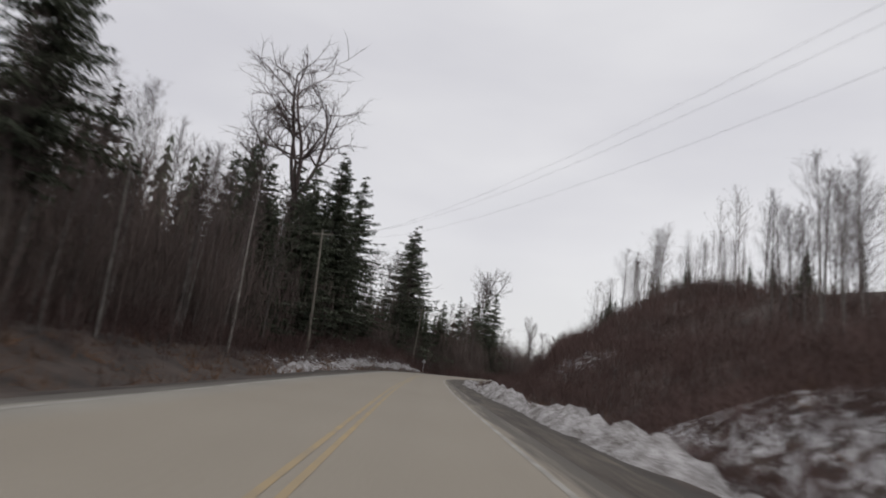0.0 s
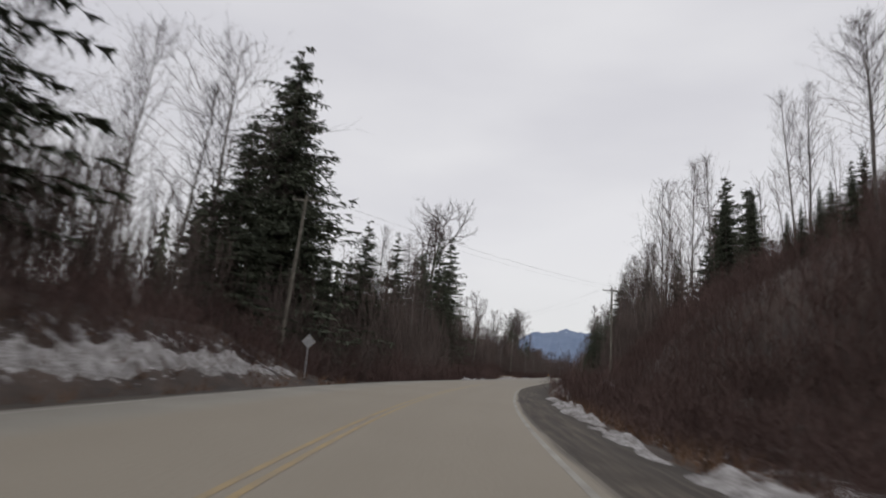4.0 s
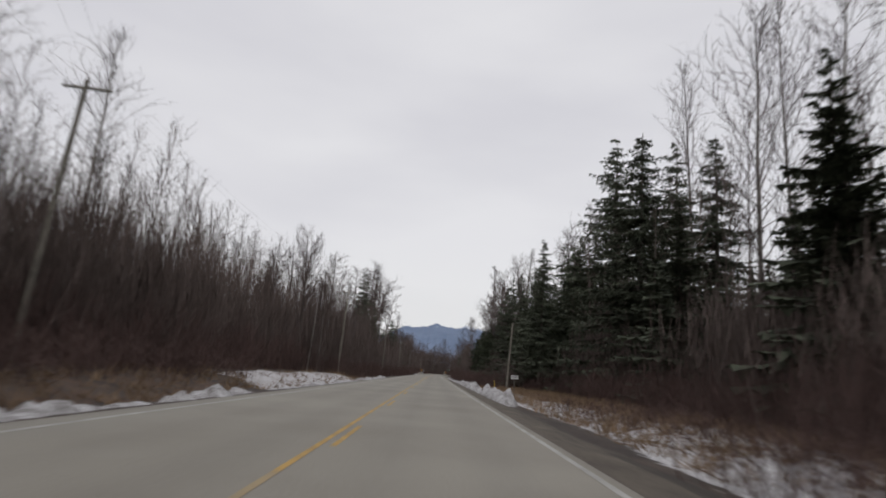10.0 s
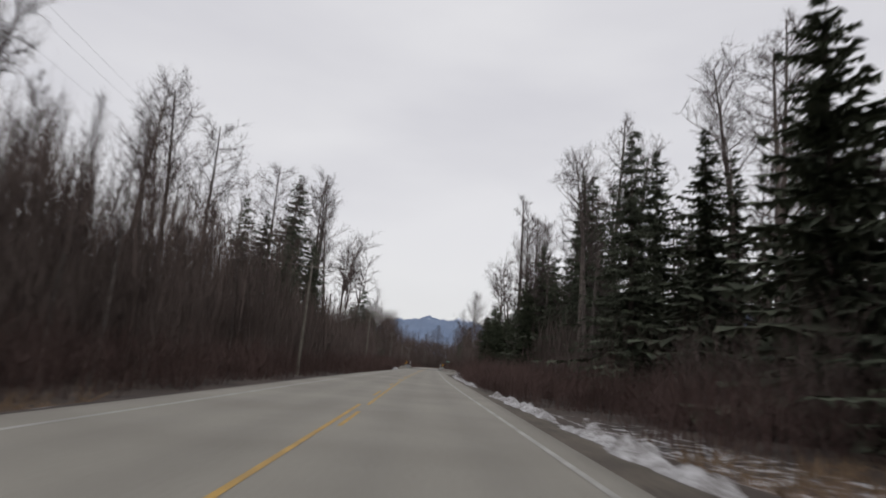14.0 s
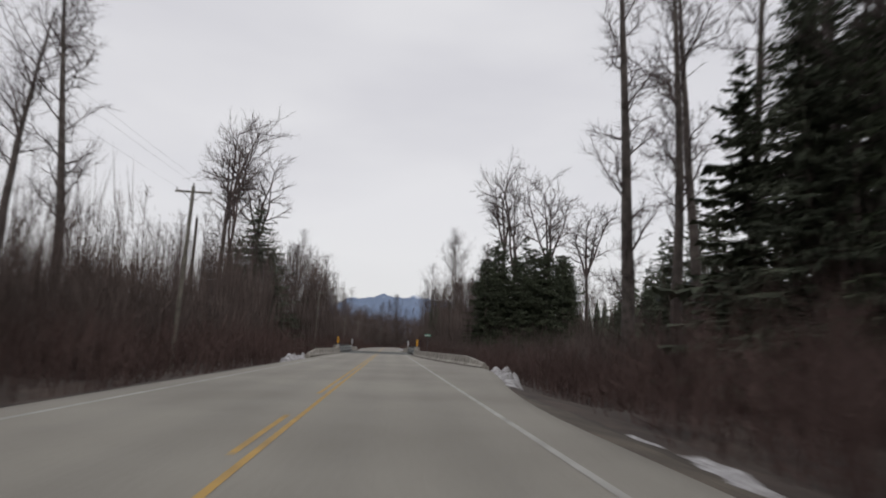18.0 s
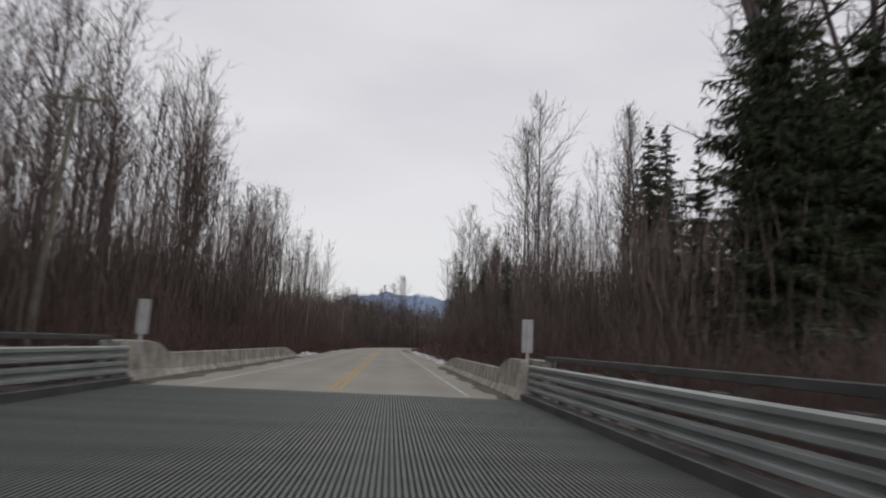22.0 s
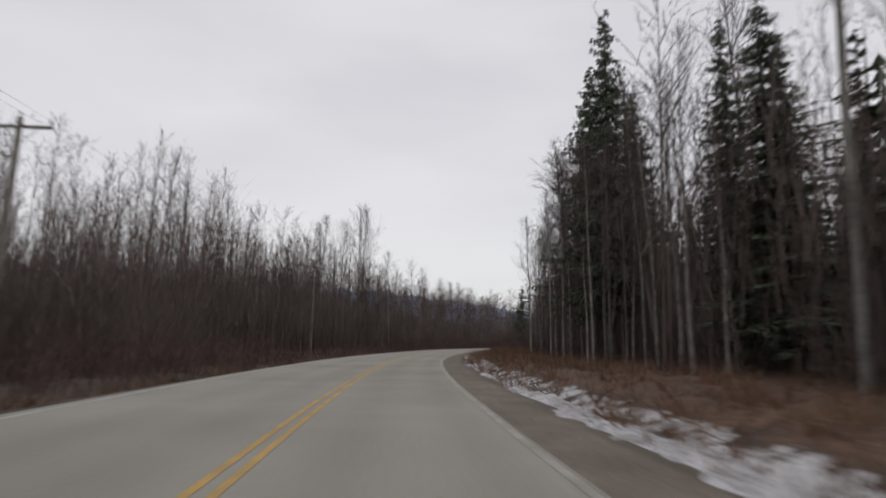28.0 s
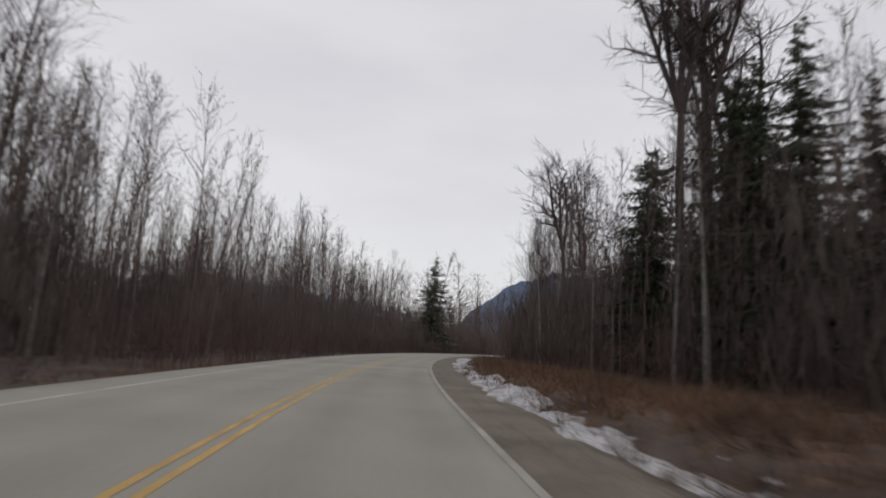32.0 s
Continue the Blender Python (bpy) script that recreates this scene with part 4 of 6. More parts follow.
def conifer_thing(name, made, leaf, label, group):
    trunk, spines, v, f = made
    return tree_thing(name, tri_data("trunk", *joined([pipe(trunk, 7), spikes(spines)])), tri_data("crown", v, f), BARK_DARK, leaf, label, "spruce tree" if leaf == NEEDLE else "cedar tree", group)


ASPENS = [bare_thing("bare_aspen", slender_tree(11 + k, lo, n, le, fu, st), BARK_PALE if k in (1, 3) else BARK_GREY, "slender leafless grey aspen with fine upright twigs", "bare tree", "bare roadside aspens")
          for k, (lo, n, le, fu, st) in enumerate(((0.35, 50, 0.0, 1.15, 0.62), (0.45, 44, 0.04, 1.0, 0.6), (0.32, 54, -0.03, 1.3, 0.6), (0.5, 42, 0.02, 1.05, 0.7), (0.42, 48, 0.07, 1.2, 0.58), (0.25, 60, 0.0, 1.6, 0.6), (0.26, 70, 0.0, 1.95, 0.66)))]
COTTONS = [bare_thing("bare_cottonwood", spreading_tree(31 + k, fo, n, sp, le, cr), BARK_COTTON, "tall leafless cottonwood with crooked rising limbs", "bare tree", "bare cottonwoods", 9)
           for k, (fo, n, sp, le, cr) in enumerate(((0.55, 4, 0.38, 0.0, 1.0), (0.66, 4, 0.45, 0.02, 1.2), (0.58, 3, 0.3, -0.02, 1.0), (0.7, 5, 0.5, 0.0, 1.3), (0.48, 3, 0.24, 0.04, 0.9), (0.46, 4, 0.46, 0.0, 1.0)))]
COTTONS += [bare_thing("bare_cottonwood", pole_tree(41 + k, lo, re, le), BARK_COTTON, "tall straight leafless cottonwood with short crooked branches", "bare tree", "bare cottonwoods", 8)
            for k, (lo, re, le) in enumerate(((0.4, 4.2, 0.0), (0.3, 3.6, 0.03), (0.5, 5.0, -0.02), (0.1, 2.6, 0.012)))]
SPRUCES = [conifer_thing("spruce_tree", conifer(51 + k, re, n, dr, ba, de), NEEDLE, "dark green spruce with drooping needle boughs", "roadside spruces")
           for k, (re, n, dr, ba, de) in enumerate(((0.24, 29, 0.45, 0.04, 1.0), (0.20, 30, 0.6, 0.08, 1.0), (0.27, 27, 0.4, 0.03, 1.15), (0.17, 32, 0.5, 0.2, 0.9), (0.23, 29, 0.55, 0.02, 1.1)))]
CEDARS = [conifer_thing("cedar_tree", conifer(71 + k, re, n, dr, 0.06, 1.15), CEDAR, "dense green cedar with hanging sprays", "roadside cedars")
          for k, (re, n, dr) in enumerate(((0.25, 26, 0.75), (0.28, 24, 0.85)))]
FINE = [conifer_thing("spruce_tree", near_conifer(61 + k, re, n, dr, ba, de * 0.85), NEEDLE, "tall dark green spruce with drooping needle boughs", "roadside spruces")
        for k, (re, n, dr, ba, de) in enumerate(((0.25, 33, 0.5, 0.06, 1.0), (0.22, 35, 0.6, 0.12, 1.0), (0.28, 31, 0.42, 0.05, 1.1), (0.15, 27, 0.65, 0.32, 0.85), (0.22, 28, 0.55, 0.3, 1.0)))]
NEAR = [conifer_thing("spruce_tree", near_conifer(161 + k, re, n, dr, ba, de), NEEDLE, "tall dark spruce with layered drooping boughs", "roadside spruces")
        for k, (re, n, dr, ba, de) in enumerate(((0.23, 33, 0.5, 0.08, 1.0), (0.2, 34, 0.62, 0.16, 1.0), (0.25, 31, 0.42, 0.06, 1.1), (0.2, 29, 0.55, 0.3, 1.0)))]
FINE_CEDARS = [conifer_thing("cedar_tree", near_conifer(75, 0.2, 32, 0.7, 0.06, 1.1, 0.4, 0.8), CEDAR, "dense green cedar with hanging sprays", "roadside cedars")]
LOOSE = {"N": (NEAR, 20.0), "F": (FINE, 20.0), "E": (FINE_CEDARS, 20.0), "B": (ASPENS, 16.0), "C": (COTTONS, 30.0), "S": (SPRUCES, 20.0), "D": (CEDARS, 20.0)}
USUAL = {"N": 3, "F": 3, "E": 1, "B": 6, "C": 5, "S": 5, "D": 2}
used, rg = set(), np.random.RandomState(7)


def seeded(*numbers):
    """A random source of its own for each tree or stand, by its numbers."""
    return np.random.RandomState(int(abs(sum(n * k for n, k in zip(numbers, (97.3, 31.7, 7.9, 3.1, 1.7))))) % 99991)


def plant(kind, s, d, top, wide=1.0, variant=None, above=True):
    """A tree whose top stands at the height top (above the road, or above its own foot)."""
    rg = seeded(s, d, top)
    if kind == "S" and abs(d) < 21:
        kind = "F"
    if kind == "F" and (abs(d) < 19.5 or variant is None and top > 30 and abs(d) < 28):
        kind, variant = "N", {None: 3 if s > 725 and d > 0 else None, 3: 3, 4: 3}.get(variant, variant)
    stock, tall = LOOSE[kind]
    k = rg.randint(USUAL[kind]) if variant is None else variant
    if kind == "F" and variant is None and s > 725 and d > 0:
        k = 4
    if kind == "C" and variant is None and (400 < s < 520 or 740 < s < 800):
        k = (6, 7, 8, 6, 7)[rg.randint(5)]
    if kind == "N":
        wide *= 1.22
    z = float(height(s, d)) - 0.05
    h = max(3.0, (top - z) if above else top) / tall
    x, y = site(s, d)
    m = Matrix.LocRotScale((float(x), float(y), z), Euler((0, 0, rg.rand() * 6.28)), (h * wide, h * wide, h))
    if (kind, k) not in used:
        used.add((kind, k))
        stock[k].matrix_world = m
    else:
        made = copy_thing(stock[k], m)
        made.matrix_basis = m


# trees that stand out
def stand(kind, *rows):
    """Single trees: station, distance to the right, height of the top over the road."""
    for s, d, top in rows:
        rg = seeded(s, d)
        plant(kind, s, d, top * (1.06 if kind == "C" else 1.0), rg.uniform(0.9, 1.15) * (0.85 if top > 36 and kind != "F" else 1.12 if kind == "F" else 1.0))


stand("F", (115, -17, 26), (122, -22, 29), (129, -18, 33), (184, 30, 20), (203, -19, 20), (238, 38, 37), (244, 36, 41), (255, -24, 27))
plant("N", 265.5, -20.3, 33, 0.85, 2)
stand("F", (269, 24, 20), (285, 26, 17), (318, 28, 27), (328, 24, 31), (348, 36, 39), (349, 27, 39), (356, 23, 22), (364, 26, 27), (367, 24, 24), (438, -20, 18))
plant("N", 440, 23.5, 32, 0.5, 1)
for s, d, top, k in ((472.5, 23, 34, 6), (479, 23, 35, 7), (463, 20.5, 27, 8), (468, 22, 31, 6)):
    plant("C", s, d, top, 0.85, k)
for s, d, top, wide in ((457.5, 23, 18, 1.0), (448, 23.5, 16.5, 0.9), (461, 26, 21, 1.0), (453, 27, 19, 1.0), (467, 25, 24, 0.9)):
    plant("N", s, d, top, wide, 2 if top > 18 else 0)
stand("F", (447, -22, 24), (448, 27, 34), (457, -24, 33), (464, 22, 26), (470, 20, 21), (471, 24, 24), (577, 32, 28), (587, 46, 22))
stand("F", (742, 24, 20), (762, 22, 23), (787, 22, 20), (795, 24, 22))
for s, d, top, wide, k in ((709.5, 15, 26, 0.8, 1), (697, 20.5, 17.5, 0.8, 1), (719.5, 16, 26, 0.85, 1), (701.2, 19.6, 21, 0.6, 3), (724, 21, 25, 0.9, 1)):
    plant("N", s, d, top, wide, k)
stand("S", (100, -20, 22), (124, 40, 17), (136, -23, 30), (146, 45, 21), (176, 45, 26), (206, 42, 32), (233, -24, 26), (244, 22, 24), (250, 24, 20))
stand("S", (252, 36, 36), (255, 22, 18), (268, 25, 22), (278, 24, 18), (292, 22, 21), (302, 26, 17), (419, -20, 19), (425, 27, 19), (426, 24, 19), (434, -22, 21))
stand("S", (452, -19, 20), (470, 55, 40), (477, 26, 26), (478, 22, 20), (576, 22, 16), (639, 90, 34), (670, 20, 13), (683, 22, 14), (694, 18, 18), (696, 24, 18))
stand("S", (730, 23, 19), (777, 22, 15), (782, 22, 15))
stand("F", (745, 23.5, 25), (752, 23, 24))
stand("C", (755, 20.5, 31), (750, 24, 33), (742, 25, 35))
stand("E", (117, -24, 22), (352, 25, 21), (462, 19, 17), (790, 20, 18), (798, 18, 16))
stand("D", (358, 24, 24), (372, 22, 20), (575, 27, 20))
stand("C", (264, -25.6, 42), (270, -27.4, 40), (284, 30, 28), (408, 34, 36), (418, 41, 47), (422, 38, 44), (427, -37, 37), (427, 21, 30), (432, 25.4, 38), (433, -30, 32))
stand("C", (438, 30, 36), (442, -40, 42), (448, -26, 32), (448, -24, 30), (450, 28, 40), (456, 32, 36), (464, 28, 34), (466, -21, 37), (470, -23, 34), (474, -22.8, 36))
stand("C", (488, 22.3, 37), (490, 25.4, 38), (492, -27.8, 29), (494, -24, 31), (758, 19, 33), (765, 22, 34), (772, 20, 35), (780, 26, 36), (785, 30.8, 40), (791, 38, 42))
stand("C", (808, 25.5, 42), (848, 22, 31))
stand("B", (75, 26, 17), (80, 28, 21), (86, 32, 22), (90, 30, 21), (95, 34, 22), (172, -24, 24), (176, 30, 33), (202, 33, 38), (206, 36, 41), (225, 20, 24))
stand("B", (231, 22.7, 36.7), (236, 32, 44), (238, 21, 27), (245, 30, 46), (246, 18.5, 24), (251, 21, 27), (258, 20, 26), (262, 22, 29), (280, -22, 17), (286, -24, 20))
stand("B", (289, -22, 21), (295, 24, 28), (300, -22, 23), (307, 26, 34), (308, 30, 38), (337, 34, 48), (354, -16, 14), (364, -18, 15), (585, -22, 24), (597, -22, 27))
stand("B", (598, 26, 29), (600, 28, 30), (612, 20, 36), (613, -24, 34), (618, -16, 22), (622, 20, 35), (626, 22, 37), (630, -18, 23), (643, 18, 24), (647, 16, 25))
stand("B", (657, 16, 32), (711, 26, 31), (736, -20, 13), (741, 22, 36), (744, -20, 14), (748, -21, 15), (750, -22, 16.5), (758, -22, 18), (764, -21, 18), (772, -24, 24))
stand("B", (775, -26, 25.5), (790, -28, 28), (791, -18, 17), (792, -24, 32), (794, -24, 32), (808, -22, 24))
for s, d, top, wide, k in ((369, -24, 22, 0.75, 4), (384, -24, 22, 0.75, 2), (562, -32, 46, 1.0, 0), (565, -26.6, 40, 1.05, 2), (559, -29, 41, 0.9, 4), (575, 26, 45, 0.95, 2), (580, 37.7, 41, 1.15, 0), (587, 49.4, 38, 1.2, 0), (577, 29, 40, 0.9, 4), (496, 22.1, 42, 1.05, 9), (806, 23.2, 42, 1.0, 0), (808, 26.5, 43, 0.9, 2), (810, 29.6, 40, 0.95, 5), (846, 19.7, 32, 1.1, 0)):
    plant("C", s, d, top * 1.09, wide, k)
for s, d, top in ((753, 25, 22), (779, 24, 22), (745, 27, 21), (760, 27, 24), (798, 24, 18), (806, 28, 21)):
    plant("F", s, d, top, 1.0, 4)
for k in range(26):
    plant("C", 332 + 3.9 * k + 2 * rg.rand(), -rg.uniform(16.5, 25), rg.uniform(13.5, 18.5), rg.uniform(0.75, 1.05), 6 + k % 3)
for s, d, top, k in ((502, 29, 14, 0), (500.5, 33, 18.5, 2), (503.5, 30, 12.5, 4), (508, 35, 19, 0), (512, 33, 15, 2), (518, 34, 12.5, 1), (526, 34, 13.5, 0)):
    plant("F", s, d, top, 1.0, k)
plant("F", 530, 47, 22, 1.1, 3)
plant("N", 549, -22, 24.5, 1.5, 2)
plant("N", 545, -18.5, 16, 1.5, 0)
plant("N", 553, -26, 19, 1.3, 2)
plant("N", 911.5, -13, 24.7, 1.3, 0)
for k in range(12):
    plant("B", 833 + 3.4 * k, rg.uniform(15, 24), rg.uniform(20, 29), rg.uniform(0.8, 1.0), (5, 0, 6, 2)[k % 4])
plant("N", 587, 23.5, 22, 0.85, 1)
plant("N", 592, 27.5, 24, 0.85, 1)
plant("N", 147, -21, 36, 1.15, 0)
plant("N", 258, -21.5, 30, 0.95, 0)
plant("N", 101, -18, 21, 1.0, 2)
plant("N", 106, -21.5, 25, 1.0, 0)
plant("N", 250, -24, 25, 1.5, 2)
plant("N", 244, -21, 20, 1.4, 0)
for s, d, top in ((567, 34, 23), (575, 40, 23), (588, 44, 25), (581, 35, 25)):
    plant("E", s, d, top, 1.25)
for s, d, top, k in ((176, 26, 17, 1), (181, 26.5, 17, 0), (171, 26, 17.5, 2), (186, 27, 17.5, 1), (193, 26, 22, 1), (197, 27, 23, 3), (204, 26, 26, 1), (209, 27, 25, 3)):
    plant("N", s, d, top, 0.8, k)
plant("E", 572, 24.5, 25, 1.1)
plant("E", 566, 21, 20, 1.1)
plant("E", 568, 28, 21, 1.2)
plant("E", 574, 31, 19, 1.2)
plant("F", 60.3, -13.8, 19, 0.95, 3)
plant("F", 135, -20, 35, 1.2, 0)
plant("N", 190, -24.6, 38, 1.3, 0)
plant("N", 193.5, -27.5, 37, 1.2, 2)
plant("B", 171, -20.5, 28.3, 1.2, 6)
plant("C", 122, -22, 50, 1.2, 5)
plant("C", 117, -28, 38, 0.8, 0)
plant("B", 165.5, -25, 26, 1.1, 5)
for s, d, top in ((193, 37.4, 43), (178, 37, 38), (169, 45, 34), (147, 45, 30), (120, 40, 24)):
    plant("B", s, d, top, rg.uniform(0.8, 1.0), 6)
plant("B", 157, -26, 24, 1.1, 6)
for s, d, top in ((72, 24, 15), (74, 27, 17), (77, 25, 15), (79, 30, 20), (82, 27, 17), (70, 28, 17)):
    plant("B", s, d, top, 1.1, 5)
for k in range(9):
    plant("B", 62 + 4 * k, -rg.uniform(12.5, 17), rg.uniform(12, 16), rg.uniform(0.8, 1.1), (0, 3, 2, 4)[k % 4])

# the woods between them: from, to, side, nearest and farthest distance, kind, how many, lowest and highest
BEHIND = []


def wood(s0, s1, side, d0, d1, kind, n, lo, hi):
    """Trees at random between two stations and two distances from the road."""
    rg = seeded(s0, s1, d0, side, ord(kind))
    n = round(n * (0.95 if kind == "B" else 1.3))
    for k in range(n):
        s, d, h = s0 + (s1 - s0) * (k + rg.rand()) / n, side * (d0 + (d1 - d0) * rg.rand() ** 1.2), rg.uniform(lo, hi)
        if kind == "B" and (abs(d) > 17.5 or k % 3 == 2):
            BEHIND.append((s, d, h))
        else:
            plant(kind, s, d, h, rg.uniform(0.85, 1.2), above=False)


wood(56, 86, -1, 13, 22, "B", 38, 9, 14)
wood(86, 118, -1, 15, 24, "B", 14, 12, 19)
wood(204, 248, -1, 17, 30, "B", 34, 15, 24)
wood(216, 262, 1, 17, 28, "B", 24, 14, 22)
wood(62, 90, -1, 21, 30, "S", 6, 11, 19)
wood(90, 122, -1, 16, 26, "S", 7, 12, 18)
wood(690, 738, 1, 12, 16.5, "B", 44, 8, 16)
wood(778, 830, 1, 13, 20, "B", 24, 9, 16)
wood(108, 138, -1, 17, 30, "S", 8, 14, 21)
wood(165, 258, -1, 17, 32, "S", 8, 12, 22)
wood(165, 262, -1, 15, 32, "B", 16, 11, 18)
wood(262, 345, -1, 18, 30, "B", 38, 10, 17)
wood(345, 430, -1, 15.5, 28, "B", 30, 12, 17)
wood(430, 476, -1, 19, 30, "S", 3, 14, 22)
wood(476, 506, -1, 15, 30, "B", 18, 8, 11.5)
wood(506, 548, -1, 15, 30, "B", 24, 13, 18)
wood(550, 660, -1, 15, 27, "B", 46, 16, 24)
wood(660, 745, -1, 19, 30, "B", 26, 9, 15)
wood(745, 860, -1, 19, 30, "B", 38, 11, 16.5)
wood(860, 900, -1, 14, 30, "B", 8, 14, 18)
wood(925, 990, -1, 14, 30, "B", 12, 10, 14)
wood(60, 130, 1, 28, 50, "B", 16, 5, 9)
wood(120, 225, 1, 34, 60, "B", 16, 8, 14)
wood(100, 215, 1, 36, 55, "S", 9, 5, 9)
wood(214, 272, 1, 20, 40, "B", 14, 22, 34)
wood(226, 275, 1, 22, 40, "S", 6, 14, 24)
wood(275, 345, 1, 20, 36, "S", 6, 12, 22)
wood(275, 350, 1, 20, 36, "B", 8, 20, 30)
wood(345, 430, 1, 18, 34, "S", 12, 15, 27)
wood(345, 430, 1, 20, 36, "C", 5, 17, 23)
wood(438, 476, 1, 24, 36, "S", 8, 15, 24)
wood(440, 480, 1, 18, 24, "C", 4, 20, 27)
wood(585, 700, 1, 13, 30, "B", 42, 15, 25)
wood(590, 700, 1, 14, 30, "S", 16, 6, 13)
wood(700, 765, 1, 17, 30, "S", 3, 12, 17)
wood(700, 765, 1, 13, 28, "B", 14, 12, 20)
wood(765, 850, 1, 18, 32, "S", 4, 10, 16)
wood(765, 850, 1, 14, 30, "B", 18, 12, 22)
wood(850, 990, 1, 15, 36, "B", 20, 13, 20)
wood(960, 1060, 1, 10, 40, "S", 6, 12, 22)


def far_tree(seed):
    """A slim leafless tree of few pieces, 16 m tall, for the depth of the woods."""
    r = np.random.RandomState(seed)
    trunk, limbs, twigs = slender_tree(seed, r.uniform(0.3, 0.5), 28, 0.0, 1.35, 0.62)
    stem = [(*trunk[k][:3], *trunk[k + 1][3:6], trunk[k][6] * 0.7, trunk[k + 1][7] * 0.7) for k in (0, 2, 4, 6)]
    twigs = twigs[::8] + twigs[2::8]
    rows = [(*limb[0][:3], *limb[-1][3:6], 0.015, 0) for limb in limbs]
    v, f = joined([pipe(stem, 3), blades([(*q[:6], 0.03, 0) for q in rows], r), blades([(*t[:6], 0.02, 0) for t in twigs], r)])
    return v * (16 / v[:, 2].max()), f


def far_conifer(seed, rows=20):
    """A narrow conifer of few ragged tiers, 16 m tall, for far slopes."""
    r = np.random.RandomState(seed)
    segs = [(0, 0, 0, 0, 0, 16, 0.15, 0.0)]
    v, f = spikes(segs)
    vs, fs = [], []
    for k in range(rows):
        z, w = 16 * (0.05 + 0.93 * k / rows), (2.4 * (1 - k / rows) ** 0.85 + 0.2) * r.uniform(0.8, 1.15)
        for j in range(11):
            a, ww = 6.28 * (j + r.rand()) / 11, w * r.uniform(0.45, 1.2)
            c, low = len(vs), -0.25 - 0.45 * ww * r.uniform(0.5, 1.3)
            for da, l2, dz in ((0, 0.05, 0.35), (-0.3 * r.uniform(0.6, 1.3), r.uniform(0.55, 1), low), (0.3 * r.uniform(0.6, 1.3), 1, low * 0.8)):
                vs.append((math.cos(a + da) * ww * l2, math.sin(a + da) * ww * l2, z + dz))
            fs.append((c, c + 1, c + 2))
    return joined([(v, f), (np.array(vs), np.array(fs))])


FAR = [far_tree(90 + k) for k in range(5)]
FARCON = [far_conifer(97 + k) for k in range(4)]
# depth of the woods behind the first trees: from, to, side, near, far, how many, lowest, highest


def far_woods(s0, s1, side, d0, d1, n, lo, hi):
    """Depth of the woods behind the first trees."""
    rg = seeded(s0, s1, d0, side)
    s, d = s0 + (s1 - s0) * rg.rand(n), side * (d0 - 6 + (d1 - d0 + 6) * rg.rand(n) ** 1.3)
    x, y = site(s, d)
    h = rg.uniform(lo, hi, n) / 16
    v, f = scattered(FAR, np.stack([x, y, height(s, d) - 0.1, rg.rand(n) * 6.28, h * rg.uniform(0.8, 1.1, n), h, rg.randint(0, 5, n)], 1))
    tagged(mesh_part("bare_woods", tri_data("bare_woods", v, f), WOODS), "deep stand of thin leafless grey-brown trees", "woods", kind="stuff")


far_woods(40, 165, -1, 24, 60, 110, 10, 15)
far_woods(165, 262, -1, 24, 70, 110, 10, 17)
far_woods(262, 345, -1, 25, 60, 270, 12, 19)
far_woods(345, 430, -1, 20, 60, 190, 12, 19)
far_woods(430, 480, -1, 22, 60, 90, 10, 15)
far_woods(480, 508, -1, 36, 70, 60, 10, 14)
far_woods(508, 550, -1, 22, 60, 110, 13, 19)
far_woods(550, 670, -1, 19, 50, 280, 15, 24)
far_woods(670, 715, -1, 24, 60, 110, 11, 16)
far_woods(715, 800, -1, 26, 55, 330, 15, 20.5)
far_woods(790, 900, -1, 20, 60, 340, 16, 22)
far_woods(900, 960, -1, 16, 90, 150, 10, 15)
far_woods(950, 1100, -1, 12, 90, 270, 15, 22)
far_woods(60, 220, 1, 40, 75, 70, 9, 17)
far_woods(220, 350, 1, 30, 70, 130, 14, 24)
far_woods(350, 480, 1, 30, 75, 120, 14, 24)
far_woods(575, 700, 1, 22, 70, 190, 14, 24)
far_woods(700, 880, 1, 26, 80, 200, 12, 20)
far_woods(880, 1100, 1, 14, 100, 330, 14, 21)


b = np.array(BEHIND)
x, y = site(b[:, 0], b[:, 1])
n = len(b)
v, f = scattered(FAR, np.stack([x, y, height(b[:, 0], b[:, 1]) - 0.1, rg.rand(n) * 6.28, b[:, 2] / 16, b[:, 2] / 16, rg.randint(0, 5, n)], 1))
tagged(mesh_part("bare_woods", tri_data("bare_woods", v, f), WOODS), "thin leafless trees along the edge of the woods", "woods", kind="stuff")


def woods_of(variants, mat, s, d, h, label):
    n = len(s)
    x, y = site(s, d)
    v, f = scattered(variants, np.stack([x, y, height(s, d) - 0.2, rg.rand(n) * 6.28, h * rg.uniform(0.8, 1.2, n), h, rg.randint(0, len(variants), n)], 1))
    tagged(mesh_part("conifer_woods", tri_data("conifer_woods", v, f), mat), label, "woods", kind="stuff")


n = 560
woods_of(FARCON, NEEDLE, rg.uniform(560, 1040, n), rg.uniform(80, 150, n), rg.uniform(5, 18, n) / 16, "dark conifers covering a far hillside")
n = 260
woods_of(FARCON, NEEDLE, rg.uniform(512, 610, n), rg.uniform(48, 85, n), (6 + 16 * rg.rand(n) ** 1.6) / 16, "dark conifers covering a far hillside")
n = 240
woods_of(FARCON, NEEDLE, rg.uniform(220, 480, n), rg.uniform(30, 80, n), rg.uniform(12, 24, n) / 16, "dark conifers deep in the woods")
n = 150
woods_of(FARCON, NEEDLE, rg.uniform(700, 900, n), rg.uniform(30, 56, n), rg.uniform(14, 22, n) / 16, "dark conifers deep in the woods")
n = 110
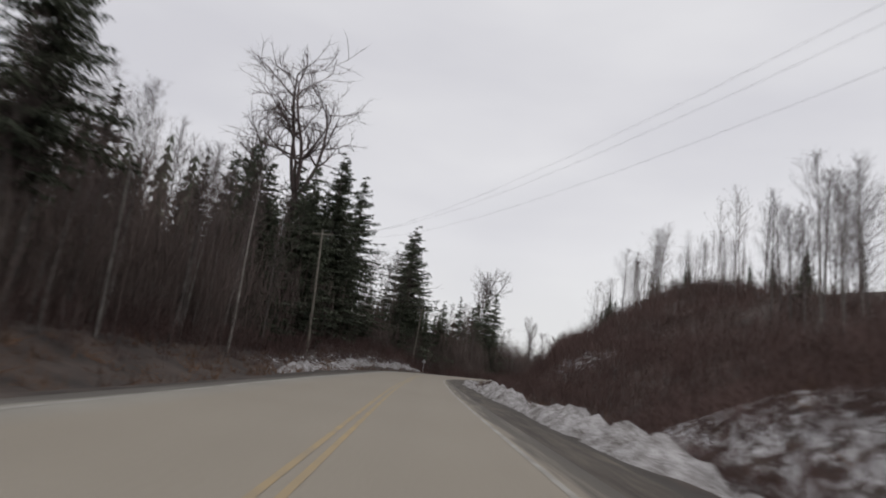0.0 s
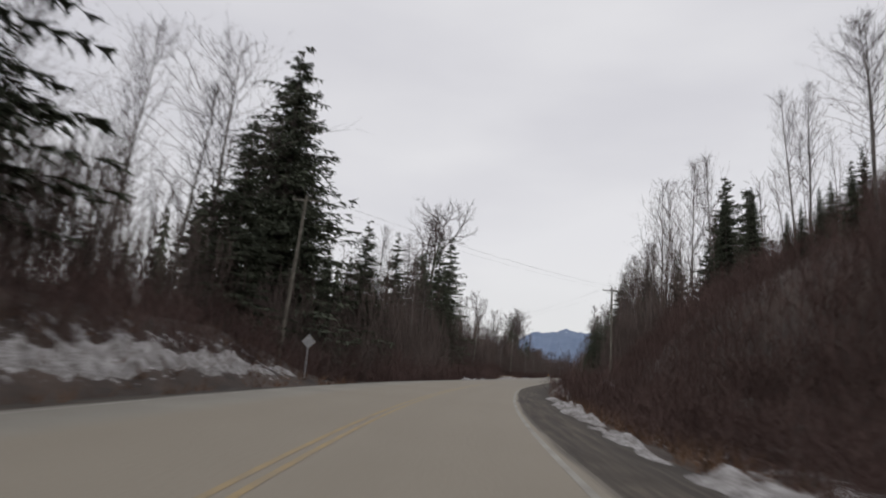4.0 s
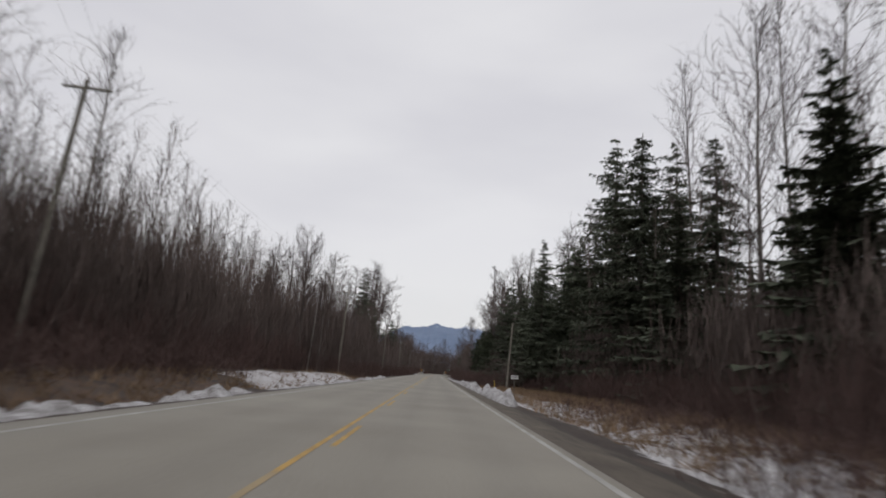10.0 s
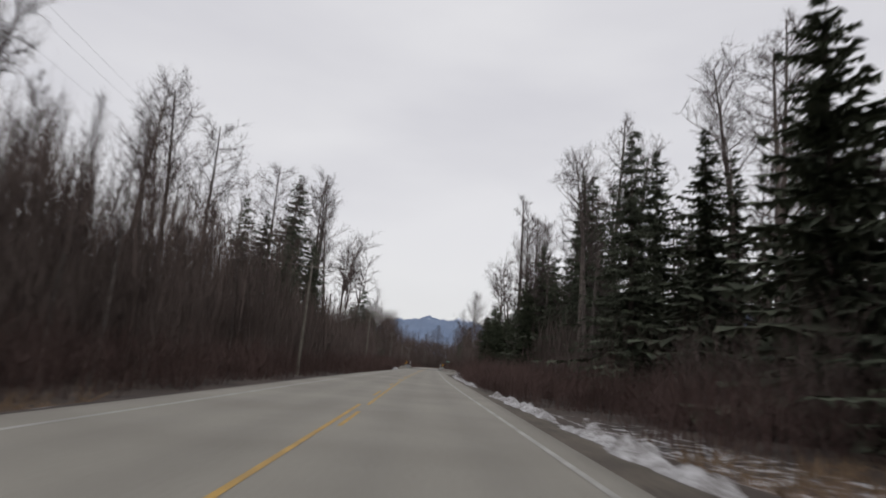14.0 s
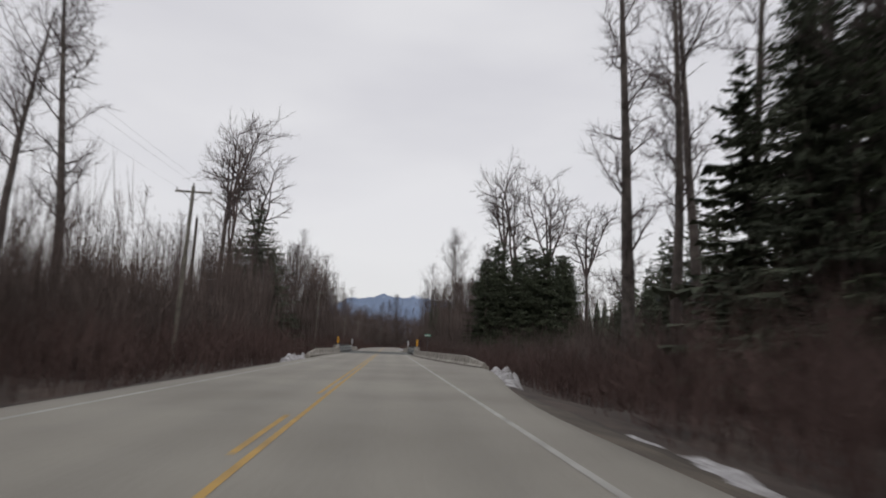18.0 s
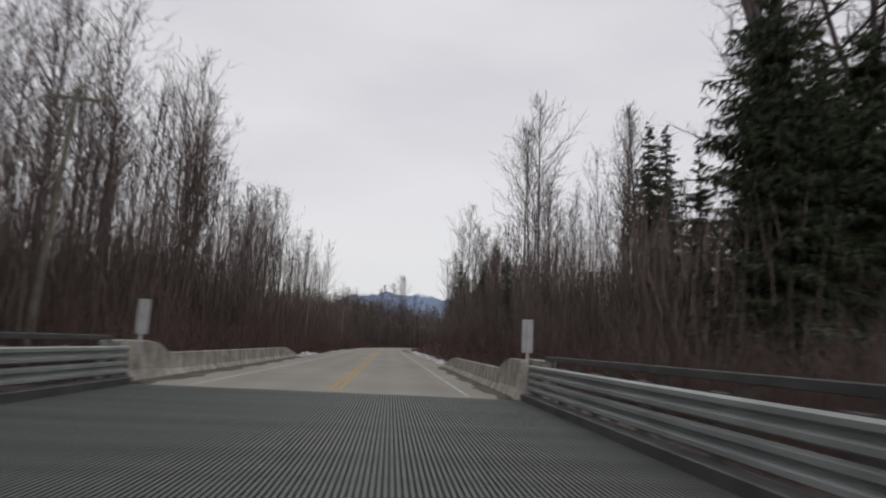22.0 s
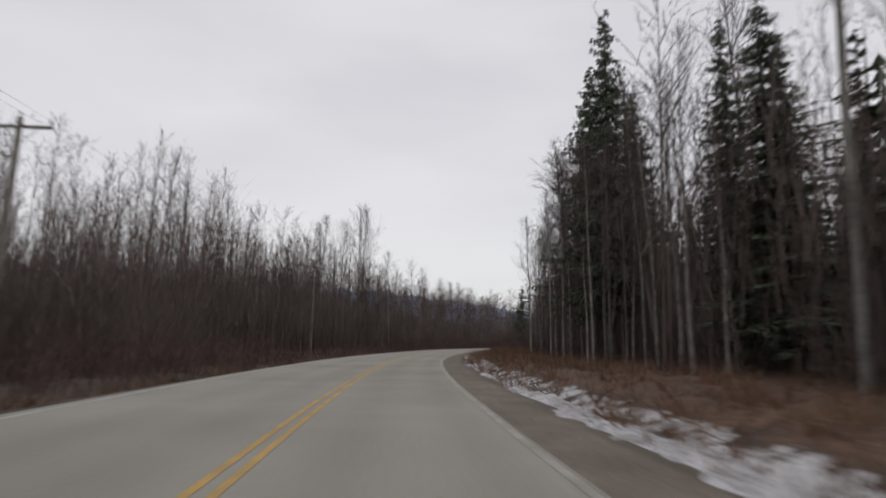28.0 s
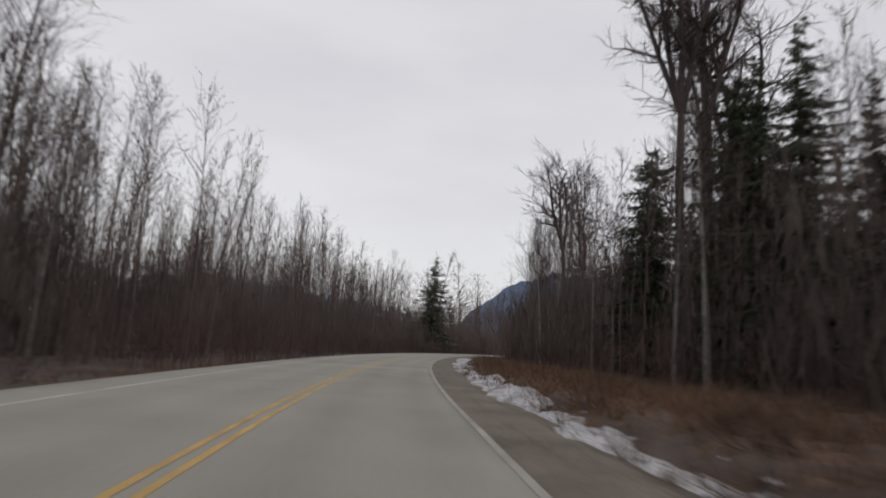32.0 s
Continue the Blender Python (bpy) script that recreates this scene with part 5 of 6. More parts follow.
woods_of(FARCON, NEEDLE, rg.uniform(45, 260, n), -rg.uniform(27, 60, n), rg.uniform(14, 24, n) / 16, "dark conifers deep in the woods")

# belts of woods that close the view beyond the bends
n = 1000
ang, dist = rg.uniform(-50, 45, n), rg.uniform(640, 900, n)
x, y = -60 - np.sin(np.radians(ang)) * dist, 480 + np.cos(np.radians(ang)) * dist
h = rg.uniform(28, 42, n) / 16
v, f = scattered(FAR, np.stack([x, y, np.full(n, -4.0), rg.rand(n) * 6.28, h * 2.2, h, rg.randint(0, 5, n)], 1))
tagged(mesh_part("bare_woods", tri_data("bare_woods", v, f), WOODS), "far belt of leafless woods on the valley floor", "woods", kind="stuff")

# ---- brush ----


def thicket(seed, stems=13, wide=1.0, r0=0.02, side=6, tall=1.0):
    """A clump of bare shrub stems with side twigs, 2 m tall."""
    r = np.random.RandomState(seed)
    rows = []
    for _ in range(stems):
        p = np.array([*r.normal(0, 0.42 * wide, 2), -0.1])
        w = np.array([*(r.normal(0, 0.24, 2) + p[:2] * 0.25), 1.0])
        w = w / np.linalg.norm(w) * r.uniform(1.2, 2.15)
        rows.append((*p, *(p + w), r0 * 1.15, 0))
        for u in r.uniform(0.25, 0.9, side):
            q = p + w * u
            e = around(w / np.linalg.norm(w), r.uniform(0.35, 0.9), r.rand() * 6.28) * r.uniform(0.3, 0.8)
            e[:2] *= tall
            rows.append((*q, *(q + e), r0 * 0.7, 0))
    return blades(rows, r)


def young_mass(seed, pieces=95):
    """Crowded upright stems and twigs of young growth, 2 m tall."""
    r = np.random.RandomState(seed)
    p = np.stack([*r.normal(0, 0.42, (2, pieces)), 1.55 * r.rand(pieces) ** 0.8 - 0.2], 1)
    q = p + np.stack([*r.normal(0, 0.16, (2, pieces)), r.uniform(0.3, 0.75, pieces)], 1)
    return blades(np.concatenate([p, q, np.full((pieces, 2), 0.0135)], 1), r)


DEEP = [young_mass(140 + k) for k in range(4)]
# shade of the woods: dense young growth behind the first rows


def young_woods(s0, s1, side, d0, d1, n, lo, hi):
    """Dense young growth behind the first rows."""
    rg = seeded(s0, s1, d0, side, 5)
    s, d = s0 + (s1 - s0) * rg.rand(n), side * (d0 + (d1 - d0) * rg.rand(n) ** 1.5)
    x, y = site(s, d)
    v, f = scattered(DEEP, np.stack([x, y, height(s, d), rg.rand(n) * 6.28, rg.uniform(2.4, 3.6, n), rg.uniform(lo, hi, n) / 2, rg.randint(0, 4, n)], 1))
    tagged(mesh_part("sapling_thicket", tri_data("sapling_thicket", v, f), WOODS), "dense leafless young growth deep in the woods", "thicket", kind="stuff")


young_woods(50, 125, -1, 16, 38, 200, 8, 13)
young_woods(125, 200, -1, 18, 42, 150, 7, 12)
young_woods(198, 262, -1, 16, 42, 190, 10, 16)
young_woods(262, 345, -1, 19, 42, 290, 9, 14.5)
young_woods(345, 430, -1, 16, 42, 240, 11, 16)
young_woods(430, 480, -1, 15, 42, 130, 9, 14)
young_woods(480, 510, -1, 16, 42, 95, 6, 10.5)
young_woods(510, 528, -1, 15, 42, 60, 9, 14)
young_woods(556, 670, -1, 14, 40, 250, 8, 13.5)
young_woods(670, 745, -1, 20, 45, 210, 8.5, 12.5)
young_woods(745, 1000, -1, 21, 45, 500, 9, 14)
young_woods(216, 275, 1, 17, 45, 170, 9, 15)
young_woods(275, 350, 1, 21, 45, 140, 7, 12)
young_woods(262, 300, 1, 19, 34, 80, 6, 10)
young_woods(350, 528, 1, 20, 50, 220, 4, 7)
young_woods(434, 482, 1, 21, 42, 90, 8, 14)
young_woods(564, 700, 1, 15, 45, 260, 9, 15)
young_woods(700, 1000, 1, 17, 45, 480, 9, 15)
young_woods(800, 1000, 1, 12, 30, 220, 6, 10)
young_woods(960, 1120, -1, 6, 70, 240, 8, 13)
young_woods(960, 1120, 1, 6, 70, 200, 10, 16)
CLUMPS = [thicket(120 + k, 14, 1.05, 0.013, 7) for k in range(5)]
SAPLINGS = [thicket(130 + k, 15, 1.0, 0.0075, 13) for k in range(5)]
# open snowy slopes with little brush
OPEN = ((40, 67, 6, 16.5), (102, 126, 15, 27), (108, 134, 6, 12.5), (214, 246, 6, 14))


def grown(s, d, share=0.6):
    """Leaves most of the brush out on the open slopes."""
    bare = np.zeros(len(s), bool)
    for a, b, c, e in OPEN:
        bare |= (s > a) & (s < b) & (d > c) & (d < e)
    keep = ~bare | (rg.rand(len(s)) > share)
    return s[keep], d[keep], int(keep.sum())


# from, to, side, near edge, far edge, how many, lowest, highest
LOW_BRUSH = ((42, 67, 8.2, 17, 560), (176, 216, 8, 14, 110), (98, 134, 11, 28, 260), (134, 162, 7.5, 17, 150), (182, 222, 14, 26, 170), (222, 250, 8, 15, 160), (60, 170, -14, -10.5, 170))
def saplings(s0, s1, side, d0, d1, n, lo, hi):
    """Thickets of saplings between two stations."""
    n, rg = int(n * 1.25), seeded(s0, s1, d0, side, 9)
    s, d = s0 + (s1 - s0) * rg.rand(n), side * (d0 + (d1 - d0) * rg.rand(n))
    x, y = site(s, d)
    h = rg.uniform(lo, hi, n) / 2
    v, f = scattered(SAPLINGS, np.stack([x, y, height(s, d), rg.rand(n) * 6.28, rg.uniform(1.8, 2.8, n), h, rg.randint(0, 5, n)], 1))
    tagged(mesh_part("sapling_thicket", tri_data("sapling_thicket", v, f), WOODS), "dense thicket of leafless grey-brown saplings", "thicket", kind="stuff")


saplings(45, 88, -1, 12, 24, 48, 5, 9)
saplings(88, 115, -1, 15, 26, 12, 4, 6)
saplings(115, 180, -1, 15, 28, 45, 4, 8)
saplings(180, 236, -1, 11, 24, 75, 4, 8)
saplings(236, 262, -1, 19, 26, 30, 4, 7)
saplings(262, 345, -1, 17.5, 26, 170, 6, 11)
saplings(345, 430, -1, 14, 25, 150, 6, 10)
saplings(430, 525, -1, 14, 27, 130, 5, 9)
saplings(556, 660, -1, 14, 27, 150, 5, 10)
saplings(660, 718, -1, 15.5, 25, 130, 5, 9.5)
saplings(718, 800, -1, 19.5, 27, 130, 7, 13)
saplings(800, 1000, -1, 12, 26, 200, 7, 12.5)
saplings(60, 130, 1, 24, 55, 60, 2, 4)
saplings(120, 220, 1, 26, 60, 90, 2.5, 5)
saplings(218, 275, 1, 15, 32, 75, 4, 9)
saplings(275, 350, 1, 19, 34, 60, 4, 8)
saplings(350, 430, 1, 16, 32, 80, 4, 9)
saplings(430, 525, 1, 15, 36, 110, 3.5, 7)
saplings(556, 592, 1, 13, 22, 60, 3.5, 6.5)
saplings(564, 660, 1, 11, 28, 140, 5, 10)
saplings(660, 780, 1, 16, 30, 100, 4, 9)
saplings(780, 1000, 1, 13, 34, 170, 5, 9)


def brush(s0, s1, side, d0, d1, n, lo, hi):
    """Dense roadside brush between two stations."""
    hi, n, d0, rg = hi * 1.2, int(n * 1.35), d0 - 1.3 if d0 <= 9 else d0, seeded(s0, s1, d0, side, 13)
    s, d = s0 + (s1 - s0) * rg.rand(n), side * (d0 + (d1 - d0) * rg.rand(n))
    s, d, n = grown(s, d)
    x, y = site(s, d)
    h = rg.uniform(lo, hi, n) / 2
    v, f = scattered(CLUMPS, np.stack([x, y, height(s, d), rg.rand(n) * 6.28, rg.uniform(0.9, 1.5, n), h, rg.randint(0, 5, n)], 1))
    tagged(mesh_part("roadside_brush", tri_data("roadside_brush", v, f), BRUSH), "dense leafless reddish-brown brush beside the road", "brush", kind="stuff")


brush(40, 110, -1, 12.5, 18, 130, 1.2, 2.6)
brush(110, 180, -1, 10.0, 18, 160, 1.2, 2.8)
brush(180, 236, -1, 8.2, 17, 145, 1.6, 3.6)
brush(236, 264, -1, 8.0, 17, 150, 1.0, 2.4)
brush(262, 302, -1, 16, 21, 100, 2.4, 4.8)
brush(262, 302, -1, 10, 16, 110, 0.8, 2.2)
brush(302, 345, -1, 14.5, 20, 120, 2.0, 4.6)
brush(345, 430, -1, 10.5, 17, 170, 1.5, 3.4)
brush(430, 525, -1, 8.0, 18, 220, 1.5, 3.6)
brush(560, 660, -1, 8.4, 17, 220, 1.6, 4.0)
brush(660, 718, -1, 9.3, 18, 120, 1.4, 3.0)
brush(718, 780, -1, 9.4, 17.5, 150, 0.7, 1.5)
brush(718, 780, -1, 20, 24, 80, 2.4, 4.8)
brush(780, 1000, -1, 8.5, 18, 230, 2.0, 4.2)
brush(45, 120, 1, 13, 40, 420, 1.4, 2.6)
brush(50, 112, 1, 12.5, 24, 190, 1.4, 2.6)
brush(112, 136, 1, 9.1, 15, 60, 0.6, 1.3)
brush(112, 136, 1, 15, 22, 70, 1.4, 2.6)
brush(160, 182, 1, 8.4, 20, 130, 1.6, 3.2)
brush(196, 228, 1, 13.5, 26, 170, 1.4, 2.8)
brush(134, 162, 1, 14.5, 22, 110, 1.6, 3.0)
brush(134, 162, 1, 9.2, 16, 170, 1.2, 2.4)
brush(112, 225, 1, 16, 46, 760, 1.8, 3.4)
brush(214, 250, 1, 15, 21, 80, 1.6, 3.4)
brush(246, 275, 1, 8.4, 20, 130, 1.2, 2.8)
brush(284, 326, 1, 15.5, 21, 100, 1.8, 3.6)
brush(262, 272, 1, 10.5, 17, 40, 2.0, 3.8)
brush(272, 285, 1, 15.5, 19, 40, 2.4, 4.6)
brush(262, 269, 1, 8.4, 11, 26, 1.0, 2.0)
brush(269, 300, 1, 9.1, 15, 40, 0.5, 1.1)
brush(326, 350, 1, 17, 24, 40, 1.0, 2.4)
brush(350, 374, 1, 16, 21, 40, 1.4, 3.0)
brush(372, 396, 1, 10.5, 19, 60, 1.6, 3.4)
brush(394, 432, 1, 8.0, 19, 150, 1.6, 3.2)
brush(430, 464, 1, 8.6, 24, 120, 1.8, 3.8)
brush(460, 525, 1, 11.2, 24, 200, 1.8, 3.8)
brush(562, 660, 1, 9.2, 17, 210, 1.6, 4.0)
brush(576, 652, 1, 8.0, 11.5, 200, 0.5, 1.7)
brush(660, 780, 1, 14, 20, 130, 0.8, 2.2)
brush(780, 1000, 1, 11, 20, 200, 1.6, 3.8)
brush(515, 575, 1, 14, 60, 200, 2.0, 4.0)
brush(552, 600, 1, 12, 22, 120, 2.4, 4.4)
brush(515, 570, -1, 10, 40, 150, 2.0, 4.0)
for s0, s1, d0, d1, n in LOW_BRUSH:
    s, d = s0 + (s1 - s0) * rg.rand(n), d0 + (d1 - d0) * rg.rand(n)
    x, y = site(s, d)
    v, f = scattered(CLUMPS, np.stack([x, y, height(s, d), rg.rand(n) * 6.28, rg.uniform(0.5, 1.0, n), rg.uniform(0.5, 1.3, n) / 2, rg.randint(0, 5, n)], 1))
    tagged(mesh_part("roadside_brush", tri_data("roadside_brush", v, f), BRUSH), "low leafless twigs and weeds on a snowy slope", "brush", kind="stuff")


def tuft(seed):
    r = np.random.RandomState(seed)
    rows = []
    for _ in range(11):
        p = np.array([*r.normal(0, 0.12, 2), -0.03])
        rows.append((*p, *(p + np.array([*r.normal(0, 0.22, 2), r.uniform(0.3, 0.75)])), 0.008, 0))
    return blades([(*q[:6], 0.012, 0) for q in rows], r)


TUFTS = [tuft(150 + k) for k in range(4)]
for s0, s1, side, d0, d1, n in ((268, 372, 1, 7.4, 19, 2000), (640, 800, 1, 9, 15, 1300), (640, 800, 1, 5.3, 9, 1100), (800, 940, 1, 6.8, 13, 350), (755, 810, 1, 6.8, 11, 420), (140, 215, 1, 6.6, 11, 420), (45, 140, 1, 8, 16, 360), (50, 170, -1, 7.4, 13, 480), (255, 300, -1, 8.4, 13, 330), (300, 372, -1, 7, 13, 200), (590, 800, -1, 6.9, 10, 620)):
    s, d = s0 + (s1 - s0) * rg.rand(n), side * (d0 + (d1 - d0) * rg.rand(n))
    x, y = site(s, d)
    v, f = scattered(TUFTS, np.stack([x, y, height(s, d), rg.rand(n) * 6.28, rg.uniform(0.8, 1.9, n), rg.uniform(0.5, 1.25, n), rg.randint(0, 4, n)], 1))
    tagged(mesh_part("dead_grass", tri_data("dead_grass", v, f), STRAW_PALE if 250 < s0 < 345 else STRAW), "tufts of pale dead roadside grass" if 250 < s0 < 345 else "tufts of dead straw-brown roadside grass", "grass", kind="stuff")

# ---- ploughed snow ----


def snow_bank(s0, s1, side, d0, d1, h, seed, drift=0.0):
    """A ploughed ridge of snow with lumps and ragged ends."""
    s, u = np.arange(s0, s1 + 0.01, 0.35), np.linspace(0, 1, 9)
    ss, uu = np.meshgrid(s, u, indexing="ij")
    wob = 0.22 * np.sin(ss * 0.9 + seed) + 0.16 * np.sin(ss * 2.3 + seed * 2) + (0.16 * np.sin(ss * 4.7 + 3 * seed) + 0.1 * np.sin(ss * 8.3)) * (1 - uu)
    ends = np.clip(np.minimum(ss - s0, s1 - ss) / 3.0, 0, 1) ** 0.5
    keep = np.clip(0.68 + 0.36 * np.sin(ss * 0.23 + seed) + 0.28 * np.sin(ss * 0.71 + 2 * seed) + 0.22 * np.sin(ss * 1.9 + seed), 0.0, 1.1) * ends
    dd = d0 + drift * (ss - s0) / (s1 - s0) + wob * 0.6 + (d1 - d0) * (0.5 + (uu - 0.5) * (0.35 + 0.65 * keep))
    lump = 1 + 0.32 * np.sin(ss * 3.1 + uu * 7 + seed) + 0.26 * np.sin(ss * 5.3 - uu * 6) + 0.16 * np.sin(ss * 8 + uu * 11)
    z = height(ss, side * dd) + 1.25 * h * keep * np.sin(np.pi * uu) ** 0.8 * lump - 0.03
    x, y = site(ss, side * dd)
    n = len(u)
    i = (np.arange(len(s) - 1)[:, None] * n + np.arange(n - 1)[None]).ravel()
    f = np.concatenate([np.stack([i, i + 1, i + n + 1], 1), np.stack([i, i + n + 1, i + n], 1)])
    me = tri_data("snow_bank", np.stack([x, y, z], -1).reshape(-1, 3), f)
    me.polygons.foreach_set("use_smooth", np.ones(len(f), bool))
    tagged(mesh_part("snow_bank", me, SNOW_DIRTY if s1 < 216 else SNOW), "low lumpy bank of dirty ploughed snow and mud" if s1 < 216 else "low lumpy bank of ploughed old snow on the shoulder", "snow bank", "ploughed snow banks")


snow_bank(46, 72, 1, 6.0, 8.8, 0.5, 0.00)
snow_bank(68, 98, 1, 5.7, 8.2, 0.6, 1.37)
snow_bank(96, 150, 1, 5.6, 6.8, 0.26, 2.74)
snow_bank(150, 172, 1, 5.7, 7.0, 0.25, 4.11)
snow_bank(176, 214, 1, 6.6, 8.8, 0.45, 5.48)
snow_bank(296, 340, 1, 5.35, 6.9, 0.46, 6.85)
snow_bank(338, 372, 1, 5.35, 6.8, 0.38, 3.1)
snow_bank(372, 394, 1, 5.5, 6.5, 0.2, 8.22)
snow_bank(404, 432, 1, 5.5, 6.6, 0.2, 9.59)
snow_bank(473, 489, 1, 6.7, 8.1, 0.46, 4.31, 1.7)
snow_bank(436, 462, 1, 5.8, 6.5, 0.12, 12.33)
snow_bank(578, 640, 1, 4.85, 6.4, 0.24, 13.70)
snow_bank(636, 700, 1, 4.75, 6.0, 0.14, 15.07)
snow_bank(700, 762, 1, 4.75, 6.1, 0.07, 16.44)
snow_bank(758, 800, 1, 5.0, 6.7, 0.24, 17.0)
snow_bank(798, 850, 1, 5.2, 6.6, 0.2, 17.81)
snow_bank(82, 118, -1, 7.9, 9.6, 0.36, 19.18)
snow_bank(114, 165, -1, 9.2, 10.8, 0.4, 30.1)
snow_bank(214, 244, -1, 6.6, 7.8, 0.25, 20.55)
snow_bank(262, 292, -1, 6.4, 7.8, 0.28, 21.92)
snow_bank(298, 346, -1, 6.6, 8.0, 0.2, 23.29)
snow_bank(346, 364, -1, 6.2, 7.6, 0.25, 24.66)
snow_bank(492, 507, -1, 5.7, 6.9, 0.34, 26.03)
snow_bank(580, 606, -1, 5.9, 7.2, 0.2, 27.40)
snow_bank(620, 650, -1, 6.4, 6.9, 0.1, 28.77)

# ---- bridge ----


def bridge():
    mid = (BRIDGE0 + BRIDGE1) / 2
    length, x, y = BRIDGE1 - BRIDGE0, *site(mid, 0)
    b = empty("bridge", pose(float(x), float(y), 0, 0, 0, heading(mid)), label="short steel-grating road bridge with corrugated beam rails", category="bridge")
    bm = bmesh.new()
    box(bm, (-5.4, -length / 2, -0.6), (5.4, length / 2, -0.05))
    part("deck_slab", bm, GRATING, b)
    bar, cross = bmesh.new(), bmesh.new()
    box(bar, (-0.014, -length / 2, -0.05), (0.016, length / 2, 0.0))
    first = part("grating_bar", bar, GRATING, b)
    for k in range(1, 160):
        o = new("grating_bar", first.data)
        o.parent, o.location = b, (-4.75 + k * 0.06, 0, 0)
    first.location = (-4.75, 0, 0)
    box(cross, (-4.8, -0.02, -0.05), (4.8, 0.02, -0.006))
    first = part("cross_bar", cross, GRATING, b)
    n = int(length / 0.2)
    for k in range(1, n):
        o = new("cross_bar", first.data)
        o.parent, o.location = b, (0, -length / 2 + k * length / n, 0)
    first.location = (0, -length / 2 + 0.02, 0)
    for side in (-1, 1):
        bm = bmesh.new()
        box(bm, (4.8, -length / 2, -0.3), (5.12, length / 2, 0.17), 0.015)
        part("kerb_beam", bm, DARKSTEEL, b).scale = (side, 1, 1)
        for z0 in (0.24, 0.60):
            bm = bmesh.new()
            prof = [(5.04, 0.0), (4.97, 0.03), (4.97, 0.09), (5.04, 0.13), (5.04, 0.17), (4.97, 0.21), (4.97, 0.27), (5.04, 0.30)]
            ring = [[bm.verts.new((dx + o, yy, z0 + dz)) for dx, dz in prof] + [bm.verts.new((dx + o + 0.012, yy, z0 + dz)) for dx, dz in reversed(prof)] for yy in (-length / 2, length / 2) for o in (0,)]
            m = len(ring[0])
            for k in range(m):
                bm.faces.new((ring[0][k], ring[0][(k + 1) % m], ring[1][(k + 1) % m], ring[1][k]))
            part("rail_beam", bm, STEEL, b).scale = (side, 1, 1)
        for z0, z1 in ((1.02, 1.14), (0.72, 0.80)):
            bm = bmesh.new()
            box(bm, (5.42, -length / 2, z0), (5.52, length / 2, z1), 0.01)
            part("handrail", bm, DARKSTEEL, b).scale = (side, 1, 1)
        bm = bmesh.new()
        box(bm, (5.06, -0.07, -0.3), (5.2, 0.07, 0.92), 0.01)
        box(bm, (5.2, -0.05, -0.3), (5.48, 0.05, -0.1))
        box(bm, (5.42, -0.04, -0.3), (5.5, 0.04, 1.1))
        post = part("rail_post", bm, DARKSTEEL, b)
        post.scale, post.location = (side, 1, 1), (0, -length / 2 + 0.6, 0)
        for k in range(1, 13):
            o = new("rail_post", post.data)
            o.parent, o.scale, o.location = b, (side, 1, 1), (0, -length / 2 + 0.6 + k * (length - 1.2) / 12, 0)
        for end in (-1, 1):
            bm = bmesh.new()
            box(bm, (5.36, -1.1, -1.6), (5.72, 1.1, 1.03), 0.03)
            p = part("end_wall", bm, CONCRETE, b)
            p.location, p.scale = (0, end * (length / 2 + 1.12), 0), (side, 1, 1)
    bm = bmesh.new()
    for yy in (-length / 2 - 0.8, length / 2 + 0.8):
        box(bm, (-5.6, yy - 0.75, -4.0), (5.6, yy + 0.75, -0.15))
    part("abutment", bm, CONCRETE, b)


bridge()


def barrier(s0, s1, d0, d1, side, low_end):
    """Precast concrete roadside barrier in pieces of about 3 m; its outer end slopes down, the bridge end steps up."""
    root = empty("concrete_barrier", standing((s0 + s1) / 2, side * (d0 + d1) / 2, 0.0), label="weathered precast concrete roadside barrier", category="barrier", group="bridge approach barriers")
    inv = root.matrix_world.inverted()
    n = max(3, round(abs(s1 - s0) / 3))
    for k in range(n):
        bm, rings = bmesh.new(), []
        for j in (0, 0.25, 0.5, 0.75, 1):
            u = (k + 0.006 + 0.988 * j) / n
            s, d = s0 + (s1 - s0) * u, d0 + (d1 - d0) * (1 - (1 - u) ** 2 if low_end == 0 else u ** 2)
            t = u if low_end == 0 else 1 - u
            top = 0.30 + 0.40 * min(1, t * n / 1.6) + 0.33 * float(ramp((1 - t) * abs(s1 - s0), 3.2, 1.7))
            ring = []
            for off, z in ((0.0, -0.15), (0.0, 0.07), (0.13, 0.07 + 0.22 * top), (0.2, top - 0.02), (0.23, top), (0.33, top), (0.36, top - 0.02), (0.43, 0.07 + 0.22 * top), (0.56, 0.07), (0.56, -0.9)):
                x, y = site(s, side * (d + off))
                ring.append(bm.verts.new(inv @ Vector((float(x), float(y), z))))
            rings.append(ring)
        m = len(rings[0])
        for near, next_ring in zip(rings, rings[1:]):
            for i in range(m - 1):
                bm.faces.new((near[i], near[i + 1], next_ring[i + 1], next_ring[i]))
        bm.faces.new(rings[0])
        bm.faces.new(list(reversed(rings[-1])))
        bmesh.ops.recalc_face_normals(bm, faces=bm.faces)
        part("barrier_segment", bm, CONCRETE, root)


